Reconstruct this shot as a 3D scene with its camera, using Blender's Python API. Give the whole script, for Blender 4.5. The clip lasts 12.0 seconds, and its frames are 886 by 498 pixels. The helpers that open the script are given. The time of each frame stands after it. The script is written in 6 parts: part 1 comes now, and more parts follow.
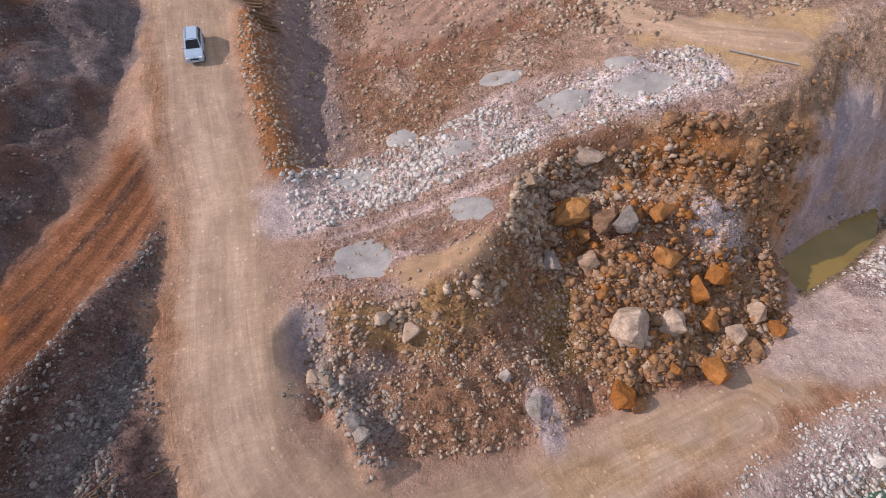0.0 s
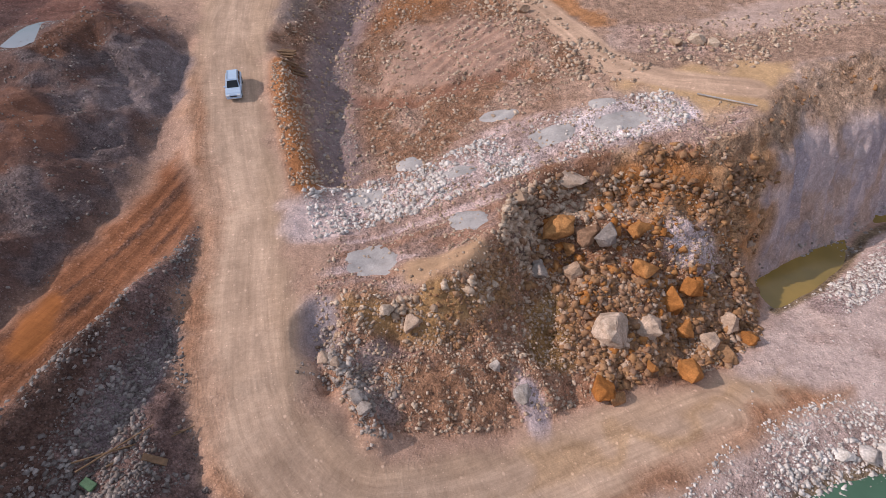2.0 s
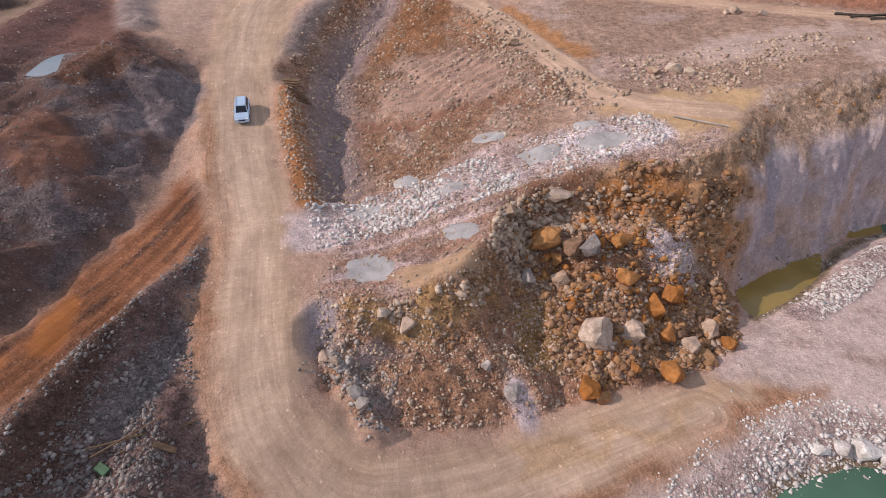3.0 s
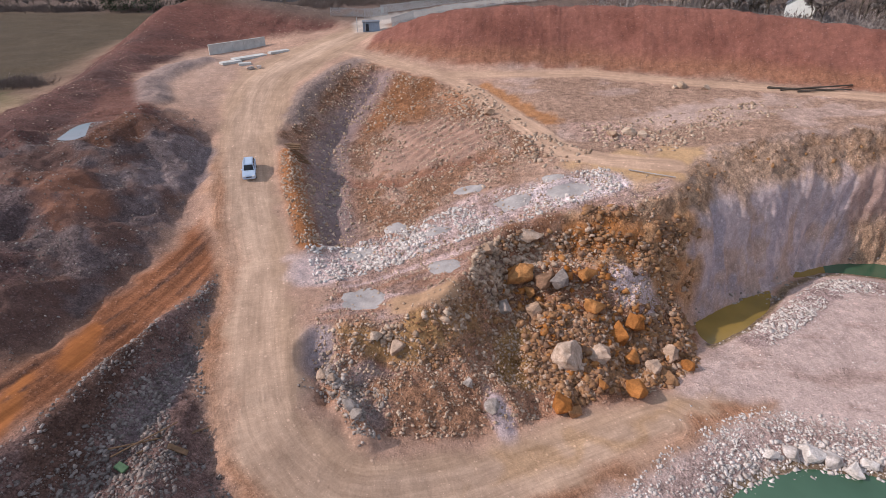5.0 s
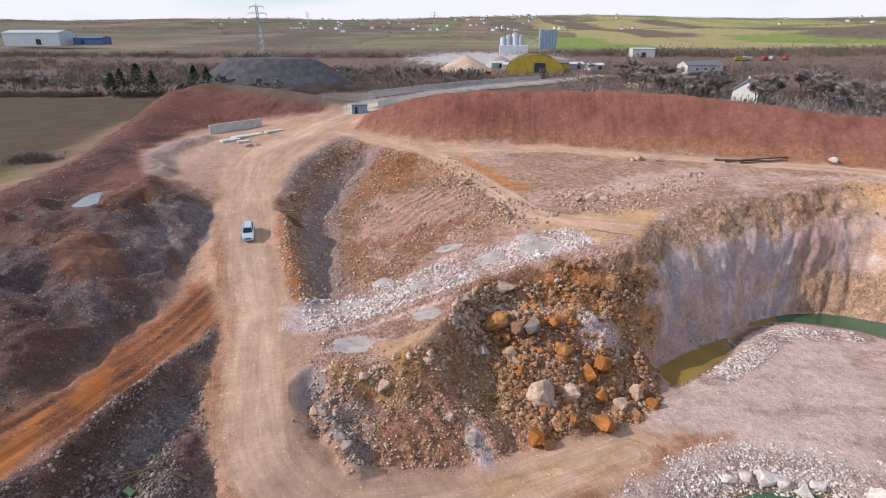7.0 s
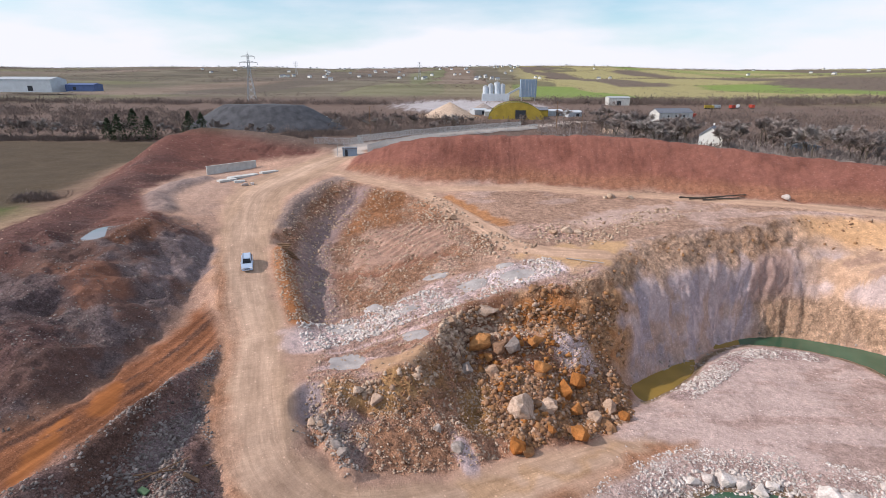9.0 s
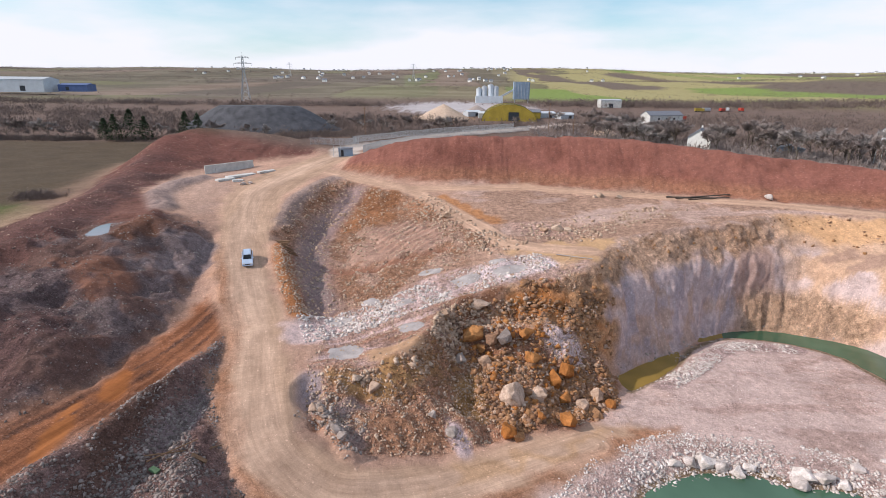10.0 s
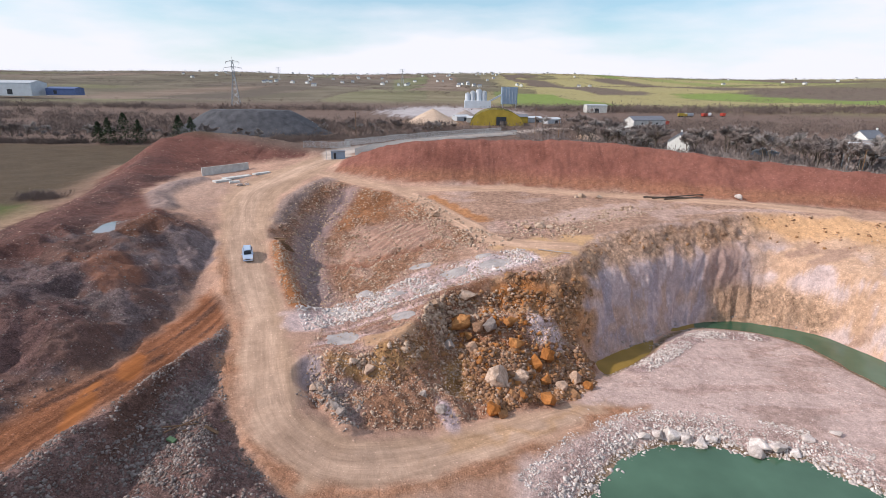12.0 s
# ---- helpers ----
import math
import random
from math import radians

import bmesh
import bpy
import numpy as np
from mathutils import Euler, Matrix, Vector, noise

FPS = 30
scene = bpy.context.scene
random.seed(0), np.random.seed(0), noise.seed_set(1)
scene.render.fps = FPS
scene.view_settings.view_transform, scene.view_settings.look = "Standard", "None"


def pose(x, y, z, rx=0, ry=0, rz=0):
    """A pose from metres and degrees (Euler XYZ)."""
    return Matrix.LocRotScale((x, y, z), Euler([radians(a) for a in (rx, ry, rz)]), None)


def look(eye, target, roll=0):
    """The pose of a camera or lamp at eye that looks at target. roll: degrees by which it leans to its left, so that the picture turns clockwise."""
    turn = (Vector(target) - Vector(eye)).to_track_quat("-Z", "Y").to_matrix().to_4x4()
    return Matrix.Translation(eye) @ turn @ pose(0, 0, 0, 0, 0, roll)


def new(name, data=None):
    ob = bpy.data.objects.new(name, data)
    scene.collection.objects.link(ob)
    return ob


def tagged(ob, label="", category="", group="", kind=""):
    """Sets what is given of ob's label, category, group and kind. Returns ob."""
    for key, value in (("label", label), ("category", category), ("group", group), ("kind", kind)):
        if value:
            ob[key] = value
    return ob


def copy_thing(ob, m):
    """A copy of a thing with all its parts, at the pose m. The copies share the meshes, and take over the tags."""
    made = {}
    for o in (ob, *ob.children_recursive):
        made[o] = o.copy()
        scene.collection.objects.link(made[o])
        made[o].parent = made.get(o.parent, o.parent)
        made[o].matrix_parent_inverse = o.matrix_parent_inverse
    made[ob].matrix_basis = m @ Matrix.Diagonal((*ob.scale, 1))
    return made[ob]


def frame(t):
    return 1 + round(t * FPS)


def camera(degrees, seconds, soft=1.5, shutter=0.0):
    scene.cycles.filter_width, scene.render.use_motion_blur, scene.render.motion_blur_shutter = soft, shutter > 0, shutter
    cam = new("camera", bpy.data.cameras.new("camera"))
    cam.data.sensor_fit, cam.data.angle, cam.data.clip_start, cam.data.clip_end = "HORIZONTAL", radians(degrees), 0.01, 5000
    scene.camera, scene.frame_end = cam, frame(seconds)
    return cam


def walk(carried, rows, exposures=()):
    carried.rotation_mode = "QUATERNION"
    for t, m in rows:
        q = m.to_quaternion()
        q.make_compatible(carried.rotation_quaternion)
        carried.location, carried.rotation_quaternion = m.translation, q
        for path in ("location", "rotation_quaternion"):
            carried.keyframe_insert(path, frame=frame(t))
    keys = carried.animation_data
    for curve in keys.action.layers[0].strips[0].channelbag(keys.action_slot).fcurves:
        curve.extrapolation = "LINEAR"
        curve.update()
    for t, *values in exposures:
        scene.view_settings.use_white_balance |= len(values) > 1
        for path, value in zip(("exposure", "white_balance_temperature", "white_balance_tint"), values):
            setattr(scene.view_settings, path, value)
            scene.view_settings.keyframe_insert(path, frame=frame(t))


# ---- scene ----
cam = camera(80.1, 12.0, soft=0.75)
PATH = [
    (0, (8.619, -26.106, 33.129), (8.502, -24.813, 31.607), -0.5),
    (0.5, (9.099, -27.954, 33.186), (8.961, -26.618, 31.705), -0.6),
    (1, (9.557, -29.832, 33.319), (9.4, -28.454, 31.879), -0.5),
    (1.5, (9.954, -31.748, 33.543), (9.787, -30.329, 32.144), -0.5),
    (2, (10.372, -33.705, 33.718), (10.199, -32.243, 32.364), -0.4),
    (2.5, (10.853, -35.712, 33.805), (10.676, -34.207, 32.5), -0.5),
    (3, (11.248, -37.782, 33.886), (11.072, -36.233, 32.633), -0.4),
    (3.2, (11.402, -38.577, 33.903), (11.228, -37.009, 32.672), -0.3),
    (4.8, (12.449, -44.99, 34.288), (12.295, -43.292, 33.241), -0.2),
    (5, (12.528, -45.757, 34.308), (12.379, -44.044, 33.287), -0.2),
    (5.5, (12.759, -47.683, 34.376), (12.622, -45.934, 33.417), -0.1),
    (6, (12.968, -49.56, 34.499), (12.844, -47.776, 33.603), -0.1),
    (6.5, (13.222, -51.401, 34.623), (13.11, -49.585, 33.793), -0.0),
    (7, (13.411, -53.165, 34.705), (13.311, -51.319, 33.941), 0.0),
    (7.5, (13.552, -54.907, 34.803), (13.465, -53.034, 34.108), 0.1),
    (7.7, (13.598, -55.571, 34.808), (13.517, -53.688, 34.14), 0.2),
    (9.3, (13.524, -60.992, 34.921), (13.484, -59.087, 34.313), 0.4),
    (9.5, (13.499, -61.644, 34.93), (13.464, -59.738, 34.324), 0.5),
    (10, (13.466, -63.264, 34.967), (13.443, -61.357, 34.363), 0.6),
    (10.5, (13.498, -64.866, 35.032), (13.486, -62.958, 34.432), 0.6),
    (11, (13.507, -66.427, 35.129), (13.505, -64.518, 34.532), 0.7),
    (11.5, (13.536, -67.963, 35.203), (13.544, -66.053, 34.61), 0.7),
    (12, (13.518, -69.445, 35.264), (13.535, -67.534, 34.676), 0.8),
]
walk(cam, [(t, look(eye, target, roll)) for t, eye, target, roll in PATH], exposures=[(0, -0.38, 6350, 15), (3, -0.32, 6350, 15), (5.5, -0.28, 6350, 15), (7.5, -0.16, 6350, 13), (12, -0.14, 6350, 13)])

# ---------------------------------------------------------------- sky and sun
SUN_FROM = Vector((-0.82, -0.14, 0.55)).normalized()
world = bpy.data.worlds.new("hazy_sky")
scene.world = world
world.use_nodes = True
wt = world.node_tree
wt.nodes.clear()
w_out = wt.nodes.new("ShaderNodeOutputWorld")
w_bg = wt.nodes.new("ShaderNodeBackground")
w_sky = wt.nodes.new("ShaderNodeTexSky")
w_sky.sky_type = 'NISHITA'
w_sky.sun_disc = False
w_sky.sun_elevation = math.asin(SUN_FROM.z)
w_sky.sun_rotation = math.atan2(SUN_FROM.x, SUN_FROM.y)
w_sky.air_density, w_sky.dust_density, w_sky.ozone_density = 1.0, 0.8, 1.4
w_co = wt.nodes.new("ShaderNodeTexCoord")
w_sep = wt.nodes.new("ShaderNodeSeparateXYZ")
w_map = wt.nodes.new("ShaderNodeMapping")
w_map.inputs["Scale"].default_value = (2.2, 2.2, 9.0)
w_noise = wt.nodes.new("ShaderNodeTexNoise")
w_noise.inputs["Scale"].default_value = 1.1
w_noise.inputs["Detail"].default_value = 7
w_sum = wt.nodes.new("ShaderNodeMath")
w_sum.operation = 'MULTIPLY_ADD'
w_sum.inputs[1].default_value = 0.34
w_ramp = wt.nodes.new("ShaderNodeValToRGB")      # white haze below, thin cloud above it
w_ramp.color_ramp.elements[0].position = 0.215
w_ramp.color_ramp.elements[0].color = (1, 1, 1, 1)
w_ramp.color_ramp.elements[1].position = 0.315
w_ramp.color_ramp.elements[1].color = (0.32, 0.32, 0.32, 1)
w_high = w_ramp.color_ramp.elements.new(0.75)      # brighter veil added overhead, out of view, to fill the shadows
w_high.color = (0.55, 0.55, 0.55, 1)
w_lift = wt.nodes.new("ShaderNodeMix")
w_lift.data_type, w_lift.blend_type = 'RGBA', 'MULTIPLY'
w_lift.inputs[0].default_value = 1.0
w_lift.inputs[7].default_value = (0.52, 0.98, 1.05, 1)
w_mix = wt.nodes.new("ShaderNodeMix")
w_mix.data_type = 'RGBA'
w_mix.inputs[7].default_value = (6.9, 6.95, 7.3, 1)
wt.links.new(w_co.outputs["Generated"], w_map.inputs["Vector"])
wt.links.new(w_co.outputs["Generated"], w_sep.inputs["Vector"])
wt.links.new(w_map.outputs["Vector"], w_noise.inputs["Vector"])
wt.links.new(w_noise.outputs["Fac"], w_sum.inputs[0])
wt.links.new(w_sep.outputs["Z"], w_sum.inputs[2])
wt.links.new(w_sum.outputs[0], w_ramp.inputs["Fac"])
wt.links.new(w_ramp.outputs["Color"], w_mix.inputs[0])
wt.links.new(w_sky.outputs["Color"], w_lift.inputs[6])
wt.links.new(w_lift.outputs[2], w_mix.inputs[6])
wt.links.new(w_mix.outputs[2], w_bg.inputs["Color"])
wt.links.new(w_bg.outputs["Background"], w_out.inputs["Surface"])
w_bg.inputs["Strength"].default_value = 0.15

sun_data = bpy.data.lights.new("sun", 'SUN')
sun_data.energy, sun_data.angle, sun_data.color = 4.6, radians(0.6), (1.0, 0.885, 0.78)
sun = new("sun", sun_data)
sun.matrix_world = look(SUN_FROM * 300, (0, 0, 0))


# ---------------------------------------------------------------- materials
def shader(name, rough=0.9, metal=0.0, spec=0.3):
    m = bpy.data.materials.new(name)
    m.use_nodes = True
    b = m.node_tree.nodes["Principled BSDF"]
    b.inputs["Roughness"].default_value = rough
    b.inputs["Metallic"].default_value = metal
    b.inputs["Specular IOR Level"].default_value = spec
    return m, m.node_tree, b


def nd(nt, kind, **vals):
    n = nt.nodes.new(kind)
    for k, v in vals.items():
        n.inputs[k].default_value = v
    return n


def mixer(nt, blend, fac, a, b):
    n = nt.nodes.new("ShaderNodeMix")
    n.data_type, n.blend_type = 'RGBA', blend
    for sock, v in ((n.inputs[0], fac), (n.inputs[6], a), (n.inputs[7], b)):
        if hasattr(v, "is_output"):
            nt.links.new(v, sock)
        else:
            sock.default_value = v
    return n.outputs[2]


def ramp(nt, src, p0, c0, p1, c1):
    n = nt.nodes.new("ShaderNodeValToRGB")
    e = n.color_ramp.elements
    e[0].position, e[0].color, e[1].position, e[1].color = p0, (*c0, 1), p1, (*c1, 1)
    nt.links.new(src, n.inputs["Fac"])
    return n.outputs["Color"]


def plain(name, col, rough=0.8, metal=0.0, vary=0.25, scale=1.5, spec=0.3, bump=0.2, per_piece=0.0):
    """A painted, cast or worn surface: stains at two scales and a fine relief."""
    m, nt, b = shader(name, rough, metal, spec)
    tc = nt.nodes.new("ShaderNodeTexCoord")
    n1, n2 = nd(nt, "ShaderNodeTexNoise", Scale=scale, Detail=5.0), nd(nt, "ShaderNodeTexNoise", Scale=scale * 9, Detail=4.0)
    for n in (n1, n2):
        nt.links.new(tc.outputs["Object"], n.inputs["Vector"])
    lo, hi = 1 - vary, 1 + vary
    c = mixer(nt, 'MULTIPLY', 1.0, (*col, 1), ramp(nt, n1.outputs["Fac"], 0.3, (lo,) * 3, 0.7, (hi,) * 3))
    c = mixer(nt, 'MULTIPLY', 0.6, c, ramp(nt, n2.outputs["Fac"], 0.3, (lo,) * 3, 0.7, (hi,) * 3))
    if per_piece:
        oi = nt.nodes.new("ShaderNodeObjectInfo")
        c = mixer(nt, 'MULTIPLY', 1.0, c, ramp(nt, oi.outputs["Random"], 0.0, (1 - per_piece,) * 3, 1.0, (1 + per_piece,) * 3))
    nt.links.new(c, b.inputs["Base Color"])
    bp = nd(nt, "ShaderNodeBump", Strength=bump, Distance=0.05)
    nt.links.new(n2.outputs["Fac"], bp.inputs["Height"])
    nt.links.new(bp.outputs["Normal"], b.inputs["Normal"])
    return m


def ground_material():
    """Soil, dust, gravel and rock: the tint comes from the landform, stones and stains from noise."""
    m, nt, b = shader("quarry_ground", 0.95, 0, 0.15)
    at, st = nt.nodes.new("ShaderNodeAttribute"), nt.nodes.new("ShaderNodeAttribute")
    at.attribute_name, st.attribute_name = "tint", "stony"
    geo = nt.nodes.new("ShaderNodeNewGeometry")
    big = nd(nt, "ShaderNodeTexNoise", Scale=0.12, Detail=8.0, Roughness=0.65)
    mid = nd(nt, "ShaderNodeTexNoise", Scale=0.9, Detail=7.0, Roughness=0.7)
    fine = nd(nt, "ShaderNodeTexNoise", Scale=6.0, Detail=5.0, Roughness=0.7)
    vor = nd(nt, "ShaderNodeTexVoronoi", Scale=2.2)
    vor2 = nd(nt, "ShaderNodeTexVoronoi", Scale=5.5)
    for n in (big, mid, fine, vor, vor2):
        nt.links.new(geo.outputs["Position"], n.inputs["Vector"])
    c = mixer(nt, 'MULTIPLY', 1.0, at.outputs["Color"], ramp(nt, big.outputs["Fac"], 0.3, (0.80, 0.78, 0.77), 0.7, (1.16, 1.15, 1.15)))
    more = nt.nodes.new("ShaderNodeMath")
    more.operation = 'MULTIPLY_ADD'
    more.inputs[1].default_value, more.inputs[2].default_value = 1.15, 0.10
    more.use_clamp = True
    nt.links.new(st.outputs["Fac"], more.inputs[0])
    c = mixer(nt, 'MULTIPLY', more.outputs[0], c, ramp(nt, mid.outputs["Fac"], 0.34, (0.62, 0.60, 0.59), 0.66, (1.30, 1.30, 1.30)))
    c = mixer(nt, 'MULTIPLY', more.outputs[0], c, ramp(nt, fine.outputs["Fac"], 0.34, (0.58, 0.56, 0.55), 0.66, (1.42, 1.42, 1.42)))
    # loose stones: cells with a shade of their own, and paler chips that stand out of the soil
    def calc(op, p, q, clamp=False):
        n = nt.nodes.new("ShaderNodeMath")
        n.operation, n.use_clamp = op, clamp
        for sock, v in zip(n.inputs, (p, q)):
            if hasattr(v, "is_output"):
                nt.links.new(v, sock)
            else:
                sock.default_value = v
        return n.outputs[0]

    relief = mid.outputs["Fac"]
    for v, w, share in ((vor, 0.55, 0.42), (vor2, 0.5, 0.55)):
        sh = ramp(nt, v.outputs["Color"], 0.15, (0.62, 0.60, 0.58), 0.85, (1.35, 1.34, 1.33))
        c = mixer(nt, 'MULTIPLY', calc('MULTIPLY', st.outputs["Fac"], w), c, sh)
        sep = nt.nodes.new("ShaderNodeSeparateColor")
        nt.links.new(v.outputs["Color"], sep.inputs[0])
        here = calc('LESS_THAN', sep.outputs[1], calc('MULTIPLY', st.outputs["Fac"], share))
        chip = calc('MULTIPLY', here, calc('MULTIPLY', calc('SUBTRACT', 0.40, v.outputs["Distance"]), 5.0, True), True)
        c = mixer(nt, 'MIX', calc('MULTIPLY', chip, 0.8), c, mixer(nt, 'ADD', 1.0, mixer(nt, 'MULTIPLY', 1.0, c, (1.42, 1.42, 1.42, 1)), (0.05, 0.048, 0.05, 1)))
        relief = calc('ADD', relief, calc('MULTIPLY', chip, 0.55 * w))
    # wheel tracks and dragged dust along the roads
    lane = nt.nodes.new("ShaderNodeAttribute")
    lane.attribute_name = "lane"
    used = nt.nodes.new("ShaderNodeAttribute")
    used.attribute_name = "used"
    for sx, sy, lo, hi in ((0.45, 0.05, 0.80, 1.14), (2.1, 0.13, 0.88, 1.09), (0.7, 2.8, 0.92, 1.07)):
        mp = nt.nodes.new("ShaderNodeVectorMath")
        mp.operation = 'MULTIPLY'
        mp.inputs[1].default_value = (sx, sy, 1)
        nt.links.new(lane.outputs["Vector"], mp.inputs[0])
        tn = nd(nt, "ShaderNodeTexNoise", Scale=1.0, Detail=5.0, Roughness=0.65, Distortion=0.9)
        nt.links.new(mp.outputs[0], tn.inputs["Vector"])
        c = mixer(nt, 'MULTIPLY', used.outputs["Fac"], c, ramp(nt, tn.outputs["Fac"], 0.34, (lo, lo * 0.985, lo * 0.97), 0.66, (hi, hi, hi)))
        relief = calc('ADD', relief, calc('MULTIPLY', calc('MULTIPLY', tn.outputs["Fac"], used.outputs["Fac"]), 0.5))
    nt.links.new(c, b.inputs["Base Color"])
    b1 = nd(nt, "ShaderNodeBump", Distance=0.6)
    nt.links.new(calc('MAXIMUM', more.outputs[0], 0.22), b1.inputs["Strength"])
    nt.links.new(relief, b1.inputs["Height"])
    b2 = nd(nt, "ShaderNodeBump", Strength=0.6, Distance=0.10)
    nt.links.new(calc('MULTIPLY', calc('ADD', st.outputs["Fac"], 0.12), 0.8, True), b2.inputs["Strength"])
    nt.links.new(fine.outputs["Fac"], b2.inputs["Height"])
    nt.links.new(b1.outputs["Normal"], b2.inputs["Normal"])
    nt.links.new(b2.outputs["Normal"], b.inputs["Normal"])
    return m


def rubble_material(name, a, c2, third=None):
    """Broken stone: every lump its own shade between two colours, dusted on its upper sides by noise."""
    m, nt, b = shader(name, 0.92, 0, 0.2)
    geo = nt.nodes.new("ShaderNodeNewGeometry")
    oi = nt.nodes.new("ShaderNodeObjectInfo")
    s = nt.nodes.new("ShaderNodeMath")
    s.operation = 'ADD'
    nt.links.new(geo.outputs["Random Per Island"], s.inputs[0])
    nt.links.new(oi.outputs["Random"], s.inputs[1])
    f = nt.nodes.new("ShaderNodeMath")
    f.operation = 'FRACT'
    nt.links.new(s.outputs[0], f.inputs[0])
    r = nt.nodes.new("ShaderNodeValToRGB")
    e = r.color_ramp.elements
    e[0].color, e[1].color = (*a, 1), (*c2, 1)
    if third:
        x = r.color_ramp.elements.new(0.75)
        x.color = (*third, 1)
    nt.links.new(f.outputs[0], r.inputs["Fac"])
    n1, n2 = nd(nt, "ShaderNodeTexNoise", Scale=1.2, Detail=6.0), nd(nt, "ShaderNodeTexNoise", Scale=7.0, Detail=5.0)
    for n in (n1, n2):
        nt.links.new(geo.outputs["Position"], n.inputs["Vector"])
    c = mixer(nt, 'MULTIPLY', 1.0, r.outputs["Color"], ramp(nt, n1.outputs["Fac"], 0.3, (0.65, 0.63, 0.6), 0.7, (1.25, 1.25, 1.25)))
    c = mixer(nt, 'MULTIPLY', 0.8, c, ramp(nt, n2.outputs["Fac"], 0.3, (0.7, 0.68, 0.66), 0.7, (1.25, 1.25, 1.25)))
    nt.links.new(c, b.inputs["Base Color"])
    bp = nd(nt, "ShaderNodeBump", Strength=0.5, Distance=0.12)
    nt.links.new(n2.outputs["Fac"], bp.inputs["Height"])
    nt.links.new(bp.outputs["Normal"], b.inputs["Normal"])
    return m


def water_material(name, col, rough=0.12):
    m, nt, b = shader(name, rough, 0, 0.5)
    geo = nt.nodes.new("ShaderNodeNewGeometry")
    n = nd(nt, "ShaderNodeTexNoise", Scale=0.12, Detail=4.0)
    n2 = nd(nt, "ShaderNodeTexNoise", Scale=2.5, Detail=3.0)
    for k in (n, n2):
        nt.links.new(geo.outputs["Position"], k.inputs["Vector"])
    c = mixer(nt, 'MULTIPLY', 1.0, (*col, 1), ramp(nt, n.outputs["Fac"], 0.3, (0.7, 0.75, 0.7), 0.7, (1.25, 1.2, 1.2)))
    nt.links.new(c, b.inputs["Base Color"])
    bp = nd(nt, "ShaderNodeBump", Strength=0.04, Distance=0.1)
    nt.links.new(n2.outputs["Fac"], bp.inputs["Height"])
    nt.links.new(bp.outputs["Normal"], b.inputs["Normal"])
    return m


GROUND = ground_material()
STONE_MIXED = rubble_material("mixed_rubble", (0.24, 0.145, 0.10), (0.48, 0.36, 0.29), (0.36, 0.19, 0.09))
STONE_PALE = rubble_material("pale_limestone", (0.50, 0.44, 0.42), (0.70, 0.64, 0.62))
STONE_GREY = rubble_material("grey_limestone", (0.25, 0.205, 0.185), (0.46, 0.395, 0.365))
STONE_ORANGE = rubble_material("iron_stained_rock", (0.34, 0.125, 0.03), (0.44, 0.215, 0.085))
STONE_BROWN = rubble_material("earthy_stone", (0.35, 0.235, 0.165), (0.56, 0.43, 0.34))
STONE_DARK = rubble_material("dark_spoil_stone", (0.15, 0.122, 0.115), (0.33, 0.285, 0.27))
DUST_GREY = plain("drill_dust", (0.37, 0.33, 0.32), 0.95, vary=0.2, scale=0.8, bump=0.4)
CONCRETE = plain("concrete", (0.52, 0.51, 0.49), 0.85, scale=0.6, vary=0.18)
TIMBER = plain("weathered_timber", (0.20, 0.12, 0.07), 0.85, scale=3.0)
DARK_TIMBER = plain("dark_timber", (0.07, 0.055, 0.045), 0.85, scale=3.0)
GALV = plain("galvanised_steel", (0.42, 0.43, 0.45), 0.5, 0.7, vary=0.12)
BARK = plain("bark", (0.13, 0.105, 0.085), 0.95, scale=4.0)
TWIG = plain("bare_twigs", (0.25, 0.208, 0.195), 0.95, scale=0.6, vary=0.35)
TWIG_PALE = plain("pale_lichened_twigs", (0.38, 0.34, 0.325), 0.95, scale=0.6, vary=0.3)
CONIFER = plain("conifer_needles", (0.035, 0.05, 0.025), 0.9, scale=0.8, vary=0.4)
SCRUB = plain("winter_scrub", (0.155, 0.118, 0.105), 0.95, scale=0.05, vary=0.4)
EVERGREEN = plain("evergreen_leaves", (0.06, 0.075, 0.03), 0.9, scale=0.3, vary=0.4)
WHITE_WALL = plain("white_render", (0.74, 0.73, 0.70), 0.8, vary=0.08)
SLATE = plain("slate_roof", (0.17, 0.18, 0.21), 0.7, vary=0.2)
STEEL_BLUE = plain("blue_grey_cladding", (0.24, 0.31, 0.40), 0.55, vary=0.12, scale=0.3)
STEEL_GREY = plain("grey_cladding", (0.42, 0.44, 0.47), 0.55, vary=0.12, scale=0.3)
STEEL_PALE = plain("pale_cladding", (0.54, 0.57, 0.61), 0.55, vary=0.08, scale=0.2)
STEEL_NAVY = plain("navy_cladding", (0.08, 0.12, 0.27), 0.5, vary=0.12, scale=0.3)
YELLOW = plain("yellow_sheeting", (0.36, 0.26, 0.04), 0.6, vary=0.2, scale=0.25)
OLIVE = plain("dull_olive_sheeting", (0.12, 0.12, 0.05), 0.7, vary=0.2, scale=0.3)
GREEN_PAINT = plain("green_paint", (0.10, 0.17, 0.09), 0.6)
CAR_PAINT = plain("silver_blue_paint", (0.50, 0.60, 0.75), 0.28, 0.35, vary=0.05, spec=0.6, bump=0.02)
GLASS_DARK = plain("tinted_glass", (0.02, 0.025, 0.035), 0.06, 0.0, vary=0.05, spec=0.8, bump=0.0)
RUBBER = plain("tyre_rubber", (0.025, 0.024, 0.023), 0.85)
PLASTIC = plain("black_plastic", (0.03, 0.03, 0.032), 0.6)
